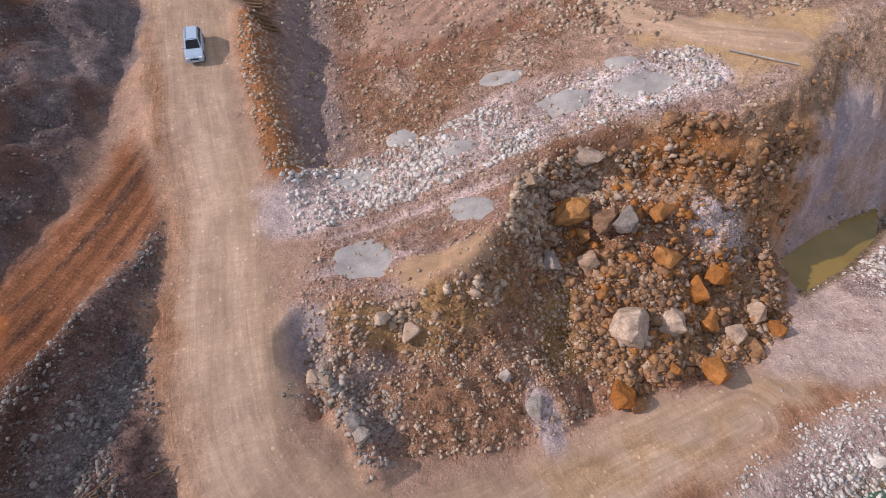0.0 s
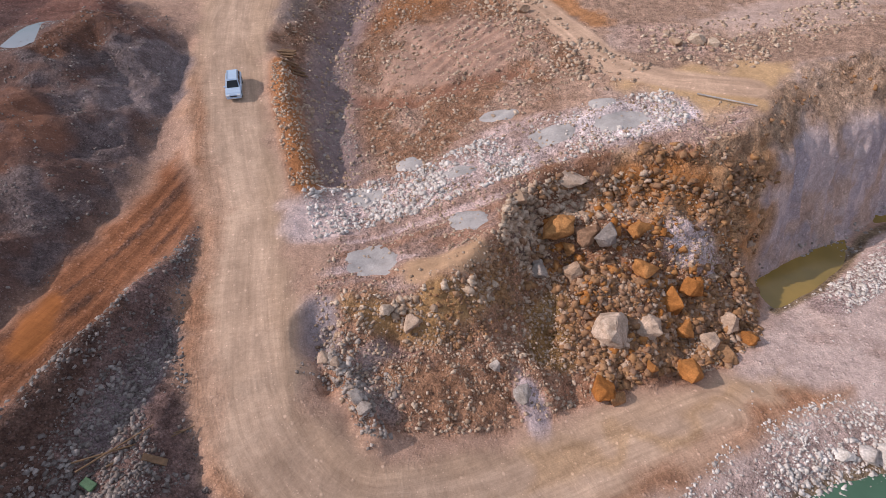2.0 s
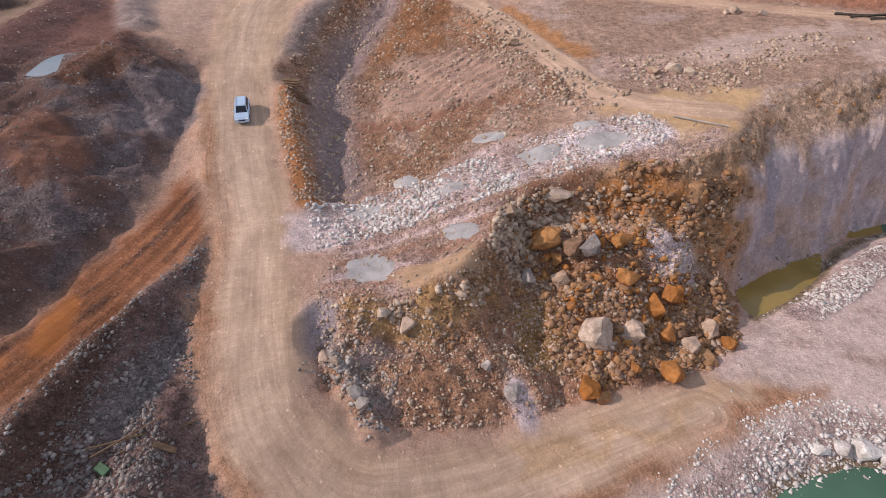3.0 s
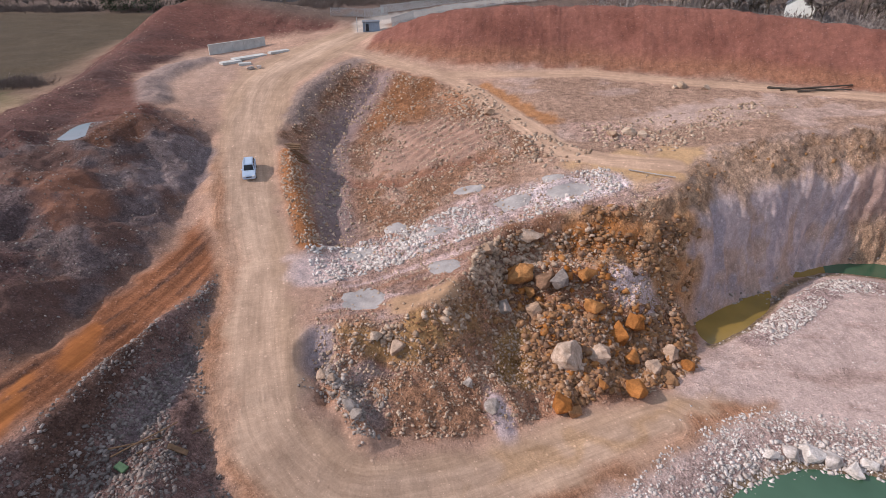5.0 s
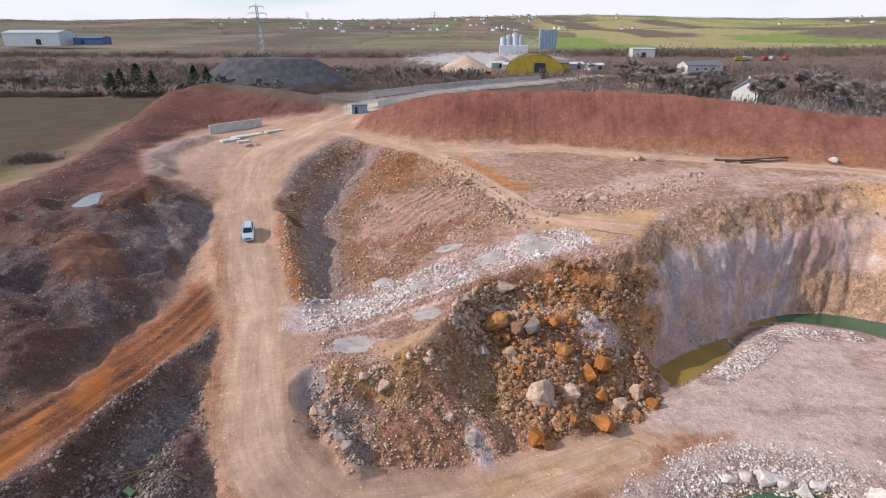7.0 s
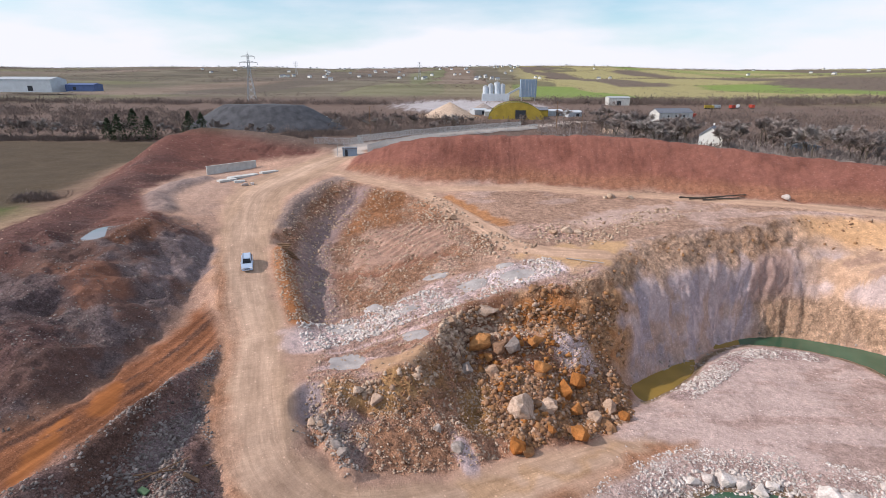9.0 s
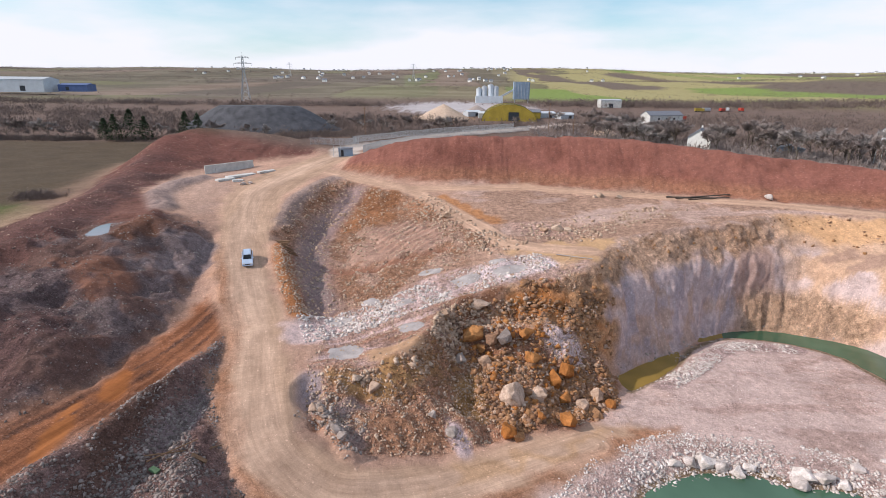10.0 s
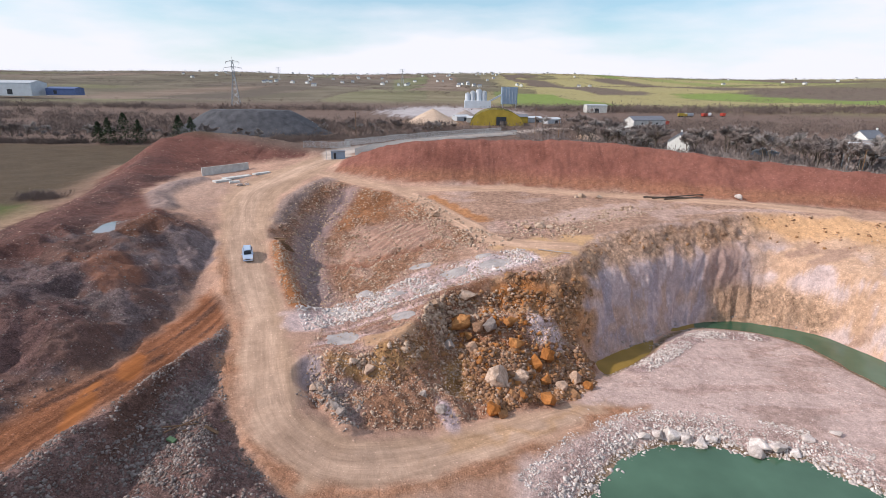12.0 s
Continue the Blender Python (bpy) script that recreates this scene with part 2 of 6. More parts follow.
LAMP_GLASS = plain("headlight_glass", (0.75, 0.77, 0.80), 0.1, 0.2, vary=0.03, spec=0.8, bump=0.0)
DOOR_DARK = plain("dark_opening", (0.03, 0.035, 0.045), 0.6)
RED_PAINT = plain("red_machine_paint", (0.40, 0.05, 0.03), 0.5)
POND_GREEN = water_material("quarry_water", (0.055, 0.12, 0.075))
POND_BROWN = water_material("silty_water", (0.26, 0.17, 0.04))
PUDDLE = water_material("puddle_water", (0.22, 0.21, 0.22), 0.05)


# ---------------------------------------------------------------- mesh tools
def mesh_of(name, verts, faces, mat, smooth=False):
    me = bpy.data.meshes.new(name)
    me.from_pydata([tuple(v) for v in verts], [], [tuple(f) for f in faces])
    me.materials.append(mat)
    if smooth:
        me.polygons.foreach_set("use_smooth", [True] * len(me.polygons))
    me.update()
    return me


def tri_mesh(name, V, F, mat):
    """A mesh from numpy arrays of corners and triangles."""
    me = bpy.data.meshes.new(name)
    me.vertices.add(len(V))
    me.vertices.foreach_set("co", np.asarray(V, np.float32).ravel())
    me.loops.add(len(F) * 3)
    me.loops.foreach_set("vertex_index", np.asarray(F, np.int32).ravel())
    me.polygons.add(len(F))
    me.polygons.foreach_set("loop_start", np.arange(0, len(F) * 3, 3, dtype=np.int32))
    me.materials.append(mat)
    me.update(calc_edges=True)
    return me


def part(name, bm, mat, parent, label=""):
    me = bpy.data.meshes.new(name)
    bm.to_mesh(me)
    bm.free()
    me.materials.append(mat)
    ob = new(name, me)
    ob.parent = parent
    if label:
        tagged(ob, label)
    return ob


def empty(name, m, label, category, group="", kind=""):
    ob = new(name)
    ob.matrix_world = m
    return tagged(ob, label, category, group, kind)


def box(bm, size, at=(0, 0, 0), rot=(0, 0, 0), bevel=0.0):
    m = pose(*at, *rot) @ Matrix.Diagonal((*size, 1))
    r = bmesh.ops.create_cube(bm, size=1, matrix=m)
    if bevel:
        edges = list({e for v in r["verts"] for e in v.link_edges})
        bmesh.ops.bevel(bm, geom=edges, offset=bevel, segments=2, affect='EDGES')
    return bm


def boxed(size, at=(0, 0, 0), rot=(0, 0, 0), bevel=0.0):
    return box(bmesh.new(), size, at, rot, bevel)


def rod(bm, a, b, r, sides=6, r2=None):
    a, b = Vector(a), Vector(b)
    d = b - a
    m = Matrix.Translation((a + b) / 2) @ d.to_track_quat("Z", "Y").to_matrix().to_4x4()
    bmesh.ops.create_cone(bm, cap_ends=True, segments=sides, radius1=r, radius2=r if r2 is None else r2, depth=d.length, matrix=m)
    return bm


def prism(bm, outline, depth):
    """An outline in x, z pushed along y by depth, centred."""
    f = [bm.verts.new((x, -depth / 2, z)) for x, z in outline]
    g = [bm.verts.new((x, depth / 2, z)) for x, z in outline]
    bm.faces.new(f)
    bm.faces.new(g[::-1])
    for i in range(len(f)):
        j = (i + 1) % len(f)
        bm.faces.new((f[j], f[i], g[i], g[j]))
    bmesh.ops.recalc_face_normals(bm, faces=bm.faces)
    return bm


# ---------------------------------------------------------------- noise in arrays
def lattice(ix, iy, iz):
    h = (ix * 374761393 + iy * 668265263 + iz * 2147483647) & 0x7FFFFFFF
    h = ((h ^ (h >> 13)) * 1274126177) & 0x7FFFFFFF
    return ((h ^ (h >> 16)) & 0xFFFF) / 65535.0


def vnoise(x, y, z):
    ix, iy, iz = (np.floor(v).astype(np.int64) for v in (x, y, z))
    fx, fy, fz = x - ix, y - iy, z - iz
    fx, fy, fz = (f * f * (3 - 2 * f) for f in (fx, fy, fz))
    out = 0
    for dx in (0, 1):
        for dy in (0, 1):
            for dz in (0, 1):
                w = (fx if dx else 1 - fx) * (fy if dy else 1 - fy) * (fz if dz else 1 - fz)
                out = out + w * lattice(ix + dx, iy + dy, iz + dz)
    return out * 2 - 1


def fbm(x, y, z, octaves=4, gain=0.5):
    x, y, z = (np.asarray(v, float) for v in np.broadcast_arrays(x, y, z))
    s, a = 0, 1.0
    for o in range(octaves):
        s = s + a * vnoise(x + 17.3 * o, y - 9.1 * o, z + 3.7 * o)
        x, y, z, a = x * 2.03, y * 2.03, z * 2.03, a * gain
    return s


def step01(v, a, b):
    t = np.clip((v - a) / (b - a), 0, 1)
    return t * t * (3 - 2 * t)


def line_dist(x, y, pts):
    best = np.full(np.shape(x), 1e9)
    for (ax, ay, *_), (bx, by, *_) in zip(pts, pts[1:]):
        ux, uy = bx - ax, by - ay
        t = np.clip(((x - ax) * ux + (y - ay) * uy) / (ux * ux + uy * uy + 1e-9), 0, 1)
        best = np.minimum(best, np.hypot(x - ax - t * ux, y - ay - t * uy))
    return best


def inside(x, y, pts):
    c = np.zeros(np.shape(x), bool)
    n = len(pts)
    for i in range(n):
        (ax, ay, *_), (bx, by, *_) = pts[i], pts[(i + 1) % n]
        if ay == by:
            continue
        c ^= ((ay > y) != (by > y)) & (x < (bx - ax) * (y - ay) / (by - ay) + ax)
    return c


# ---------------------------------------------------------------- the plan: edges, crests and toes with their levels
ROAD_L = [(-24, 113, 12.8), (-36, 86, 11), (-40, 68, 10), (-37, 48, 8.2), (-31, 35, 7), (-25.4, 17.7, 4.4), (-17.8, 4, 1.3), (-15, -8, -1.1), (-9, -19, -3.1),
          (-1, -26.5, -4.6), (8, -25, -6), (18, -20, -7.4), (30, -11.5, -8.3), (44, -3, -8.9)]
ROAD_R = [(-17, 105, 12.6), (-22, 80, 10.8), (-26, 57, 8.8), (-21.5, 36, 6.6), (-18.5, 24, 4.6), (-13, 12, 2.1), (-9.5, 3.5, 0.8), (-5.6, -6, -0.9), (-4, -12, -2.9),
          (3.5, -16, -4.9), (12, -13.6, -6.8), (21.5, -7, -8.1), (34, -2.2, -8.9)]
MUD_UP = [(-24.5, 12, 2.2), (-25.5, -1, 1.8), (-26.8, -12, 2.2), (-28.8, -20, 2.8), (-31, -30, 3.2), (-36, -48, 3.6)]
MUD_LO = [(-17.5, 3, 1.0), (-20, -6.5, 0.9), (-21.8, -17.5, 1.6), (-23.5, -26, 2.0), (-26, -36, 2.3), (-30, -50, 2.5)]
LOW_CREST = [(-17.2, 0.2, 1.3), (-19.2, -8, 1.6), (-20.2, -18, 2.2), (-21.6, -27, 2.7), (-24, -37, 3.0)]
LOW_TROUGH = [(-16.3, -7, -1.8), (-15.8, -14, -1.9), (-15.5, -22, -1.6), (-16.5, -33, -1.5)]
LOW_KNOB = [(-13.2, -11, -1.4), (-12.2, -17, -1.8), (-11.8, -22.5, -0.7), (-9, -27, -0.9), (-8, -34, -1)]
BANK_CREST = [(-17.6, 29, 6.3), (-15, 22, 4.7), (-11.8, 15, 2.9), (-9.2, 9.5, 1.5)]
BANK_UP = [(-21.5, 42, 7.4), (-22.2, 56, 9.4), (-19, 70, 10.6), (-16.5, 76, 10.8)]
BANK_TOE = [(-10.5, 68, 7.0), (-13.5, 55, 4.0), (-14.6, 42, 2.2), (-12.8, 32, 1.4), (-9.5, 21, 0.2), (-6, 12, -1.1)]
BOWL_RIM = [(-14, 74, 10.2), (-2, 64.5, 9.2), (5.5, 60, 8.8), (12.5, 47.5, 7.3), (16.5, 38, 6.8), (21.5, 30.5, 6.3)]
BOWL_FLOOR = [(-7.5, 38, 2.3), (-5, 30, 1.7), (-4.5, 22, 0.6), (-2, 16, 0.2)]
BENCH_BACK = [(-3.8, 11.5, -0.5), (4, 16.5, 1.9), (12, 20.5, 3.9), (22, 22.5, 5.9), (31, 23.8, 6.6)]
BENCH_EDGE = [(-5, -5.3, -0.6), (-0.4, -2.7, -0.2), (4.4, -2.6, 0.1), (8.5, 0.4, 1.0), (11.2, 4.3, 1.7), (12.6, 8.8, 2.5), (17.5, 12.6, 3.2), (23.8, 14.2, 4.4),
              (29.4, 14.6, 5.4), (35, 17, 5.9), (38.5, 20.5, 6.6)]
CAVE_FOOT = [(12.6, 2.5, -1.6), (14.2, 7.0, -1.6), (18, 10.8, -0.9), (23.5, 12.2, 0.2), (28.5, 12.3, 1.6), (33, 13.2, 2.2)]
SLOPE_MID = [(-2.6, -7.2, -2.6), (1.9, -5.8, -2.7), (6, -6.2, -3.1), (10.5, -4, -3.3), (13.2, -1, -4), (14.8, 3, -3.8)]
SLIDE_TOP = [(16.5, 8.4, -1.9), (22, 8.8, -1.7), (28, 9.3, -2.1), (32, 9.6, -2.9), (36.8, 10, -5.5)]
SLIDE_MID = [(16.5, 3, -4.6), (21, 3, -4.3), (26, 3.5, -4.9), (32, 4.4, -7)]
SLIDE_LOW = [(17, -2, -6.4), (23, -1.6, -6.2), (29, 0, -7.4), (35, 3, -8.6)]
SLOPE_FOOT = [(-3.3, -9.8, -3), (1.6, -13.6, -4.9), (8.4, -12.6, -6.2), (15.5, -10.2, -7.2), (22, -5.6, -8.1), (32.3, -1.9, -8.9), (37.8, 4, -9.1), (39.6, 8.2, -9.4)]
FACE_FOOT = [(40.6, 12.2, -10), (46, 16.2, -10), (53.4, 20.7, -10), (60, 25.8, -10), (66.7, 28.8, -10), (74, 29.8, -10), (80, 27.8, -10), (87.6, 24.2, -10), (91.3, 17.5, -10),
             (93.5, 12, -10), (100, -8, -10), (104, -50, -10)]
FACE_MID = [(37.6, 13, -1.8), (40.3, 17, 2.3), (45, 21.3, 2.6), (51.2, 25.2, 2.9), (60, 30, 2.6), (68, 32.6, 2.6), (76, 34, 2.6), (82, 34.6, 2.8), (88, 28.8, 2.4), (93.5, 22, 2.4),
            (98, 12, 2), (106, -8, 2), (110, -50, 2)]
FACE_RIM = [(42.7, 27, 7.1), (47, 30.8, 7.8), (53.3, 33.4, 8.6), (62, 36.4, 8.8), (69.5, 38, 9), (77, 40.8, 9.7), (83, 42.6, 10.1), (90, 41.6, 10.1), (99, 38.4, 10.1),
            (106.5, 36, 10), (122, 20, 10), (136, -50, 9)]
SHORE_FAR = [(41.4, 7.4, -9.9), (47, 10.9, -9.9), (52.3, 16.0, -9.9), (56.5, 20.9, -9.7), (62, 24.6, -9.8), (67.7, 26.0, -9.9), (76, 24, -9.9), (81.6, 19, -9.9), (83.6, 10, -9.9),
             (85.2, 4, -9.9), (88, -15, -9.9), (92, -50, -9.9)]
CHANNEL = [(43, 10.6, -11), (49, 15.8, -11), (55.3, 21.1, -9.8), (62, 26.2, -10.3), (70, 27.9, -11), (78, 26, -11), (84.5, 21, -11), (87.5, 13, -11), (92, -8, -11), (97, -50, -11)]
FLOOR_BANK = [(47, 8.4, -8.9), (52, 11.8, -8.7), (58, 17.2, -8.7), (64, 21.6, -9.1), (75, 21, -9.3), (78.6, 10, -9.4), (80, -4, -9.4), (80, -16, -9.4), (84, -50, -9.4)]
FLOOR = [(46, 3.5, -9.1), (54, 3, -9.2), (62, 6, -9.4), (70, 8, -9.5), (70, -2, -9.4)]
SHORE_NEAR = [(24, -50, -9.9), (27, -26, -9.9), (30.5, -19.6, -9.9), (37, -12.7, -9.9), (43.6, -9.8, -9.9), (52.5, -10.2, -9.9), (54, -12, -9.9), (61, -12.6, -9.9), (64, -16.4, -9.9),
              (67, -19, -9.9), (73, -28, -9.9), (80, -50, -9.9)]
BANK_NEAR = [(20, -32, -8.6), (25, -21, -8.5), (34, -11.4, -8.7), (43, -6.5, -8.7), (53, -7.3, -8.9), (62, -9.6, -9.1), (68, -15, -9.2), (76, -26, -9.3)]
POND_BED = [(34, -30, -12), (45, -20, -12), (56, -20, -12), (62, -30, -12), (45, -48, -12)]
PLATEAU = [(28, 30, 6.9), (36, 33, 7.3), (45, 42, 8.6), (30, 45, 8.1), (22, 55, 8.7), (45, 55, 9.4), (60, 47, 9.7), (75, 49, 10.1), (95, 44, 10.3)]
RED_FOOT = [(-17, 83, 11), (1.6, 73.5, 10), (32, 71.5, 10), (60, 64, 10), (82.4, 53.5, 10.5), (110, 43, 10.5), (145, 28, 10.5)]
RED_CREST = [(-13.6, 92, 15), (0.7, 86, 20), (13.8, 84, 21.6), (33, 83, 22), (55.8, 78, 22.2), (76, 70, 20.4), (94, 62, 19.1), (106.7, 54.5, 18.4), (116, 50.5, 18), (150, 38, 18)]
RED_BACK = [(-12, 104, 13.2), (4, 104, 13.5), (34, 102, 12.5), (62, 96, 11.5), (88, 84, 10.5), (112, 68, 10), (150, 52, 10)]
YARD = [(-53.5, 54, 9.6), (-56, 68, 10), (-54.5, 79, 10), (-46, 92, 10), (-46.5, 42, 9.4), (-41, 37, 9.2)]
LEFT_RIDGE = [(-32.6, 122, 15), (-52.4, 120, 18.8), (-69.3, 117, 20.5), (-77, 106, 19), (-74.5, 92, 16.2), (-70, 72, 12.9), (-65, 48, 11.4), (-58, 24, 10.9), (-56, 0, 10.6), (-60, -40, 10)]
RIDGE_IN = [(-30, 110, 13), (-46, 101, 11), (-57, 92, 10.4), (-60, 70, 10.2), (-57, 50, 10), (-52, 31, 9.6), (-50, 14, 9.2), (-50, -5, 9)]
FIELD_EDGE = [(-40, 140, 11), (-75, 140, 9), (-90, 118, 8), (-88, 95, 8), (-79, 72, 8), (-73, 52, 8), (-69, 27, 8), (-68, 0, 8), (-72, -45, 8)]
HEAP_TOP = [(-43, 35, 10.6), (-42.5, 25, 10.9), (-42, 15.5, 10), (-39, 9.5, 8.4), (-41.6, -0.5, 8), (-43, -14, 7.6), (-44, -32, 7.4)]
HEAP_MID = [(-34.5, 30, 8.6), (-32.5, 20, 6.6), (-34, 8.8, 6), (-32.5, 0, 4.8), (-31.8, -11, 4.6), (-35.5, -22, 5), (-38, -38, 5.6)]
HEAP_TOE = [(-32, 31, 6.6), (-28.4, 21.5, 4.4), (-27.3, 11, 2.4)]
POOL_SIDE = [(-48.8, 29.5, 9.6), (-45.2, 30.5, 9.6), (-45, 22.5, 9.6), (-48.4, 20.5, 9.6)]
OUTER = [(-170, -60, 8), (-170, 60, 8), (-170, 170, 8), (-60, 175, 11), (0, 175, 12.5), (60, 175, 11), (120, 170, 10), (190, 150, 9), (190, 60, 9), (190, -60, 9),
         (110, -70, -9), (60, -70, -11), (0, -70, -5), (-40, -70, 2)]
PLAN = [ROAD_L, ROAD_R, MUD_UP, MUD_LO, LOW_CREST, LOW_TROUGH, LOW_KNOB, BANK_CREST, BANK_UP, BANK_TOE, BOWL_RIM, BOWL_FLOOR, BENCH_BACK, BENCH_EDGE, CAVE_FOOT, SLOPE_MID,
        SLIDE_TOP, SLIDE_MID, SLIDE_LOW, SLOPE_FOOT, FACE_FOOT, FACE_MID, FACE_RIM, SHORE_FAR, CHANNEL, FLOOR_BANK, FLOOR, SHORE_NEAR, BANK_NEAR, POND_BED, RED_FOOT,
        RED_CREST, RED_BACK, LEFT_RIDGE, RIDGE_IN, FIELD_EDGE, HEAP_TOP, HEAP_MID, HEAP_TOE]
LOOSE = [PLATEAU, YARD, POOL_SIDE, OUTER]


def smooth_line(pts, pitch=2.5):
    """The line rounded off and divided evenly."""
    P = np.array(pts, float)
    n = len(P)
    out = []
    for i in range(n - 1):
        p0, p1, p2, p3 = P[max(i - 1, 0)], P[i], P[i + 1], P[min(i + 2, n - 1)]
        k = max(1, int(np.hypot(*(p2 - p1)[:2]) / pitch))
        for t in np.arange(k) / k:
            out.append(0.5 * (2 * p1 + (p2 - p0) * t + (2 * p0 - 5 * p1 + 4 * p2 - p3) * t ** 2 + (3 * p1 - p0 - 3 * p2 + p3) * t ** 3))
    out.append(P[-1])
    return [tuple(p) for p in out]


def far_level(x, y):
    """The country beyond the quarry: a shallow valley, then rising hills."""
    r = np.hypot(x, y)
    az = np.arctan2(x, y)
    z = 9 + 6 * step01(r, 250, 700) + 20 * step01(r, 800, 1700) + 66 * step01(r, 1500, 3500) * (1 + 0.22 * np.sin(az * 5 + 1.0) + 0.12 * np.sin(az * 11))
    z = z + 7 * fbm(x / 500, y / 500, 0.3, 3) * step01(r, 300, 1200) + 30 * step01(az, 0.45, 0.9) * step01(r, 500, 1700) * (1 - 0.5 * step01(r, 2200, 3400))
    lane = line_dist(x, y, [(-22, 113), (-15, 131), (0, 158), (19, 180), (49, 206), (80, 246)])
    return z + 4.2 * np.exp(-(lane / 26) ** 2) - 60 * step01(r, 3700, 4700)


def lines_1d(lo, hi, pitch, far_lo, far_hi, grow=1.07):
    core = list(np.arange(lo, hi, pitch))
    a, s = [lo], pitch
    while a[-1] > far_lo:
        s = min(s * grow, 48)
        a.append(a[-1] - s)
    b, s = [core[-1]], pitch
    while b[-1] < far_hi:
        s = min(s * grow, 48)
        b.append(b[-1] + s)
    return np.array(a[:0:-1] + core + b[1:])


GX = lines_1d(-46, 90, 0.34, -4300, 4300)
GY = lines_1d(-32, 46, 0.34, -400, 4600, 1.045)


def plan_levels(X, Y):
    """The level of the plan at each grid place: flat facets between the lines."""
    from mathutils.geometry import delaunay_2d_cdt
    co, edges = [], []
    for ln in PLAN:
        s = smooth_line(ln)
        edges += [(len(co) + i, len(co) + i + 1) for i in range(len(s) - 1)]
        co += s
    for ln in LOOSE:
        co += [tuple(map(float, p)) for p in ln]
    v2, _, tris, vo, _, _ = delaunay_2d_cdt([Vector(p[:2]) for p in co], edges, [], 0, 0.02)
    lev = []
    for i, o in enumerate(vo):
        if o:
            lev.append(np.mean([co[k][2] for k in o]))
        else:
            d = sorted((((v2[i].x - p[0]) ** 2 + (v2[i].y - p[1]) ** 2), p[2]) for p in co)[:2]
            lev.append((d[0][1] + d[1][1]) / 2)
    Z = np.full(X.shape, np.nan)
    gx, gy = X[0], Y[:, 0]
    for t in tris:
        (ax, ay), (bx, by), (cx, cy) = (tuple(v2[k]) for k in t)
        i0, i1 = np.searchsorted(gx, (min(ax, bx, cx), max(ax, bx, cx)))
        j0, j1 = np.searchsorted(gy, (min(ay, by, cy), max(ay, by, cy)))
        if i1 <= i0 or j1 <= j0:
            continue
        px, py = X[j0:j1, i0:i1], Y[j0:j1, i0:i1]
        den = (by - cy) * (ax - cx) + (cx - bx) * (ay - cy)
        if abs(den) < 1e-9:
            continue
        u = ((by - cy) * (px - cx) + (cx - bx) * (py - cy)) / den
        v = ((cy - ay) * (px - cx) + (ax - cx) * (py - cy)) / den
        w = 1 - u - v
        ok = (u > -1e-6) & (v > -1e-6) & (w > -1e-6)
        zz = u * lev[t[0]] + v * lev[t[1]] + w * lev[t[2]]
        sub = Z[j0:j1, i0:i1]
        sub[ok] = zz[ok]
    return Z


X, Y = np.meshgrid(GX, GY)
Z = plan_levels(X, Y)
FAR = far_level(X, Y)
Z = np.where(np.isnan(Z), FAR, Z)
# the last plan levels run out into the open country
blend = step01(np.maximum(np.abs(X) - 115, Y - 125), 0, 45)
Z = Z * (1 - blend) + FAR * blend
for _ in range(3):      # worn, rounded edges
    P = np.pad(Z, 1, mode="edge")
    S = (P[:-2, 1:-1] + P[2:, 1:-1] + P[1:-1, :-2] + P[1:-1, 2:]) / 4
    near = (np.abs(X - 20) < 130) & (Y < 140)
    Z = np.where(near, Z * 0.4 + S * 0.6, Z)

# ---- where the surfaces lie
road_poly = ROAD_L + ROAD_R[::-1]
mud_poly = MUD_UP + MUD_LO[::-1]
face_poly = FACE_FOOT + FACE_RIM[::-1] + [(38.5, 20.5, 0), (35, 17, 0), (29.4, 14.6, 0), (23.8, 14.2, 0), (18, 10.8, 0), (28, 9.3, 0), (36.8, 10, 0)]
floor_poly = SHORE_FAR + SHORE_NEAR[::-1] + [(22, -18, 0), (30, -8, 0), (40, 5, 0)]
slope_poly = BENCH_EDGE[:7] + [(23, 12, 0), (33, 12, 0), (39, 10, 0)] + SLOPE_FOOT[::-1]
slide_poly = [(12.6, 8.8), (17.5, 12.6), (24, 13.5), (34, 13), (39.6, 9), (38, 3), (31, -2), (22, -6), (18, -3), (14, 2)]
red_poly = RED_FOOT + RED_BACK[::-1]
ridge_poly = [(-30, 106, 0)] + RIDGE_IN[1:] + FIELD_EDGE[::-1]
heap_poly = HEAP_TOE + MUD_UP[1:] + [(-60, -45, 0), (-56, 0, 0), (-52, 31, 0), (-45, 40, 0), (-36, 37, 0)]
low_poly = [(-17.5, 3, 0)] + MUD_LO[1:] + [(-10, -48, 0)] + ROAD_L[9:6:-1]
bowl_poly = [(-14, 74, 0)] + BOWL_RIM + [(12, 20.5, 0), (4, 16.5, 0), (-4, 11.5, 0), (-9.2, 9.5, 0), (-15, 22, 0), (-18, 30, 0), (-21.5, 42, 0), (-22, 56, 0), (-19, 70, 0)]
bench_poly = BENCH_EDGE + BENCH_BACK[::-1]
fields = Y > 140


def soft_in(poly, edge=1.0, wob=1.2):
    wx, wy = X + wob * fbm(X / 3, Y / 3, 5.1, 3), Y + wob * fbm(X / 3, Y / 3, 9.7, 3)
    d = line_dist(wx, wy, list(poly) + [poly[0]])
    ins = inside(wx, wy, poly)
    return step01(np.where(ins, d, -d), -edge, edge)


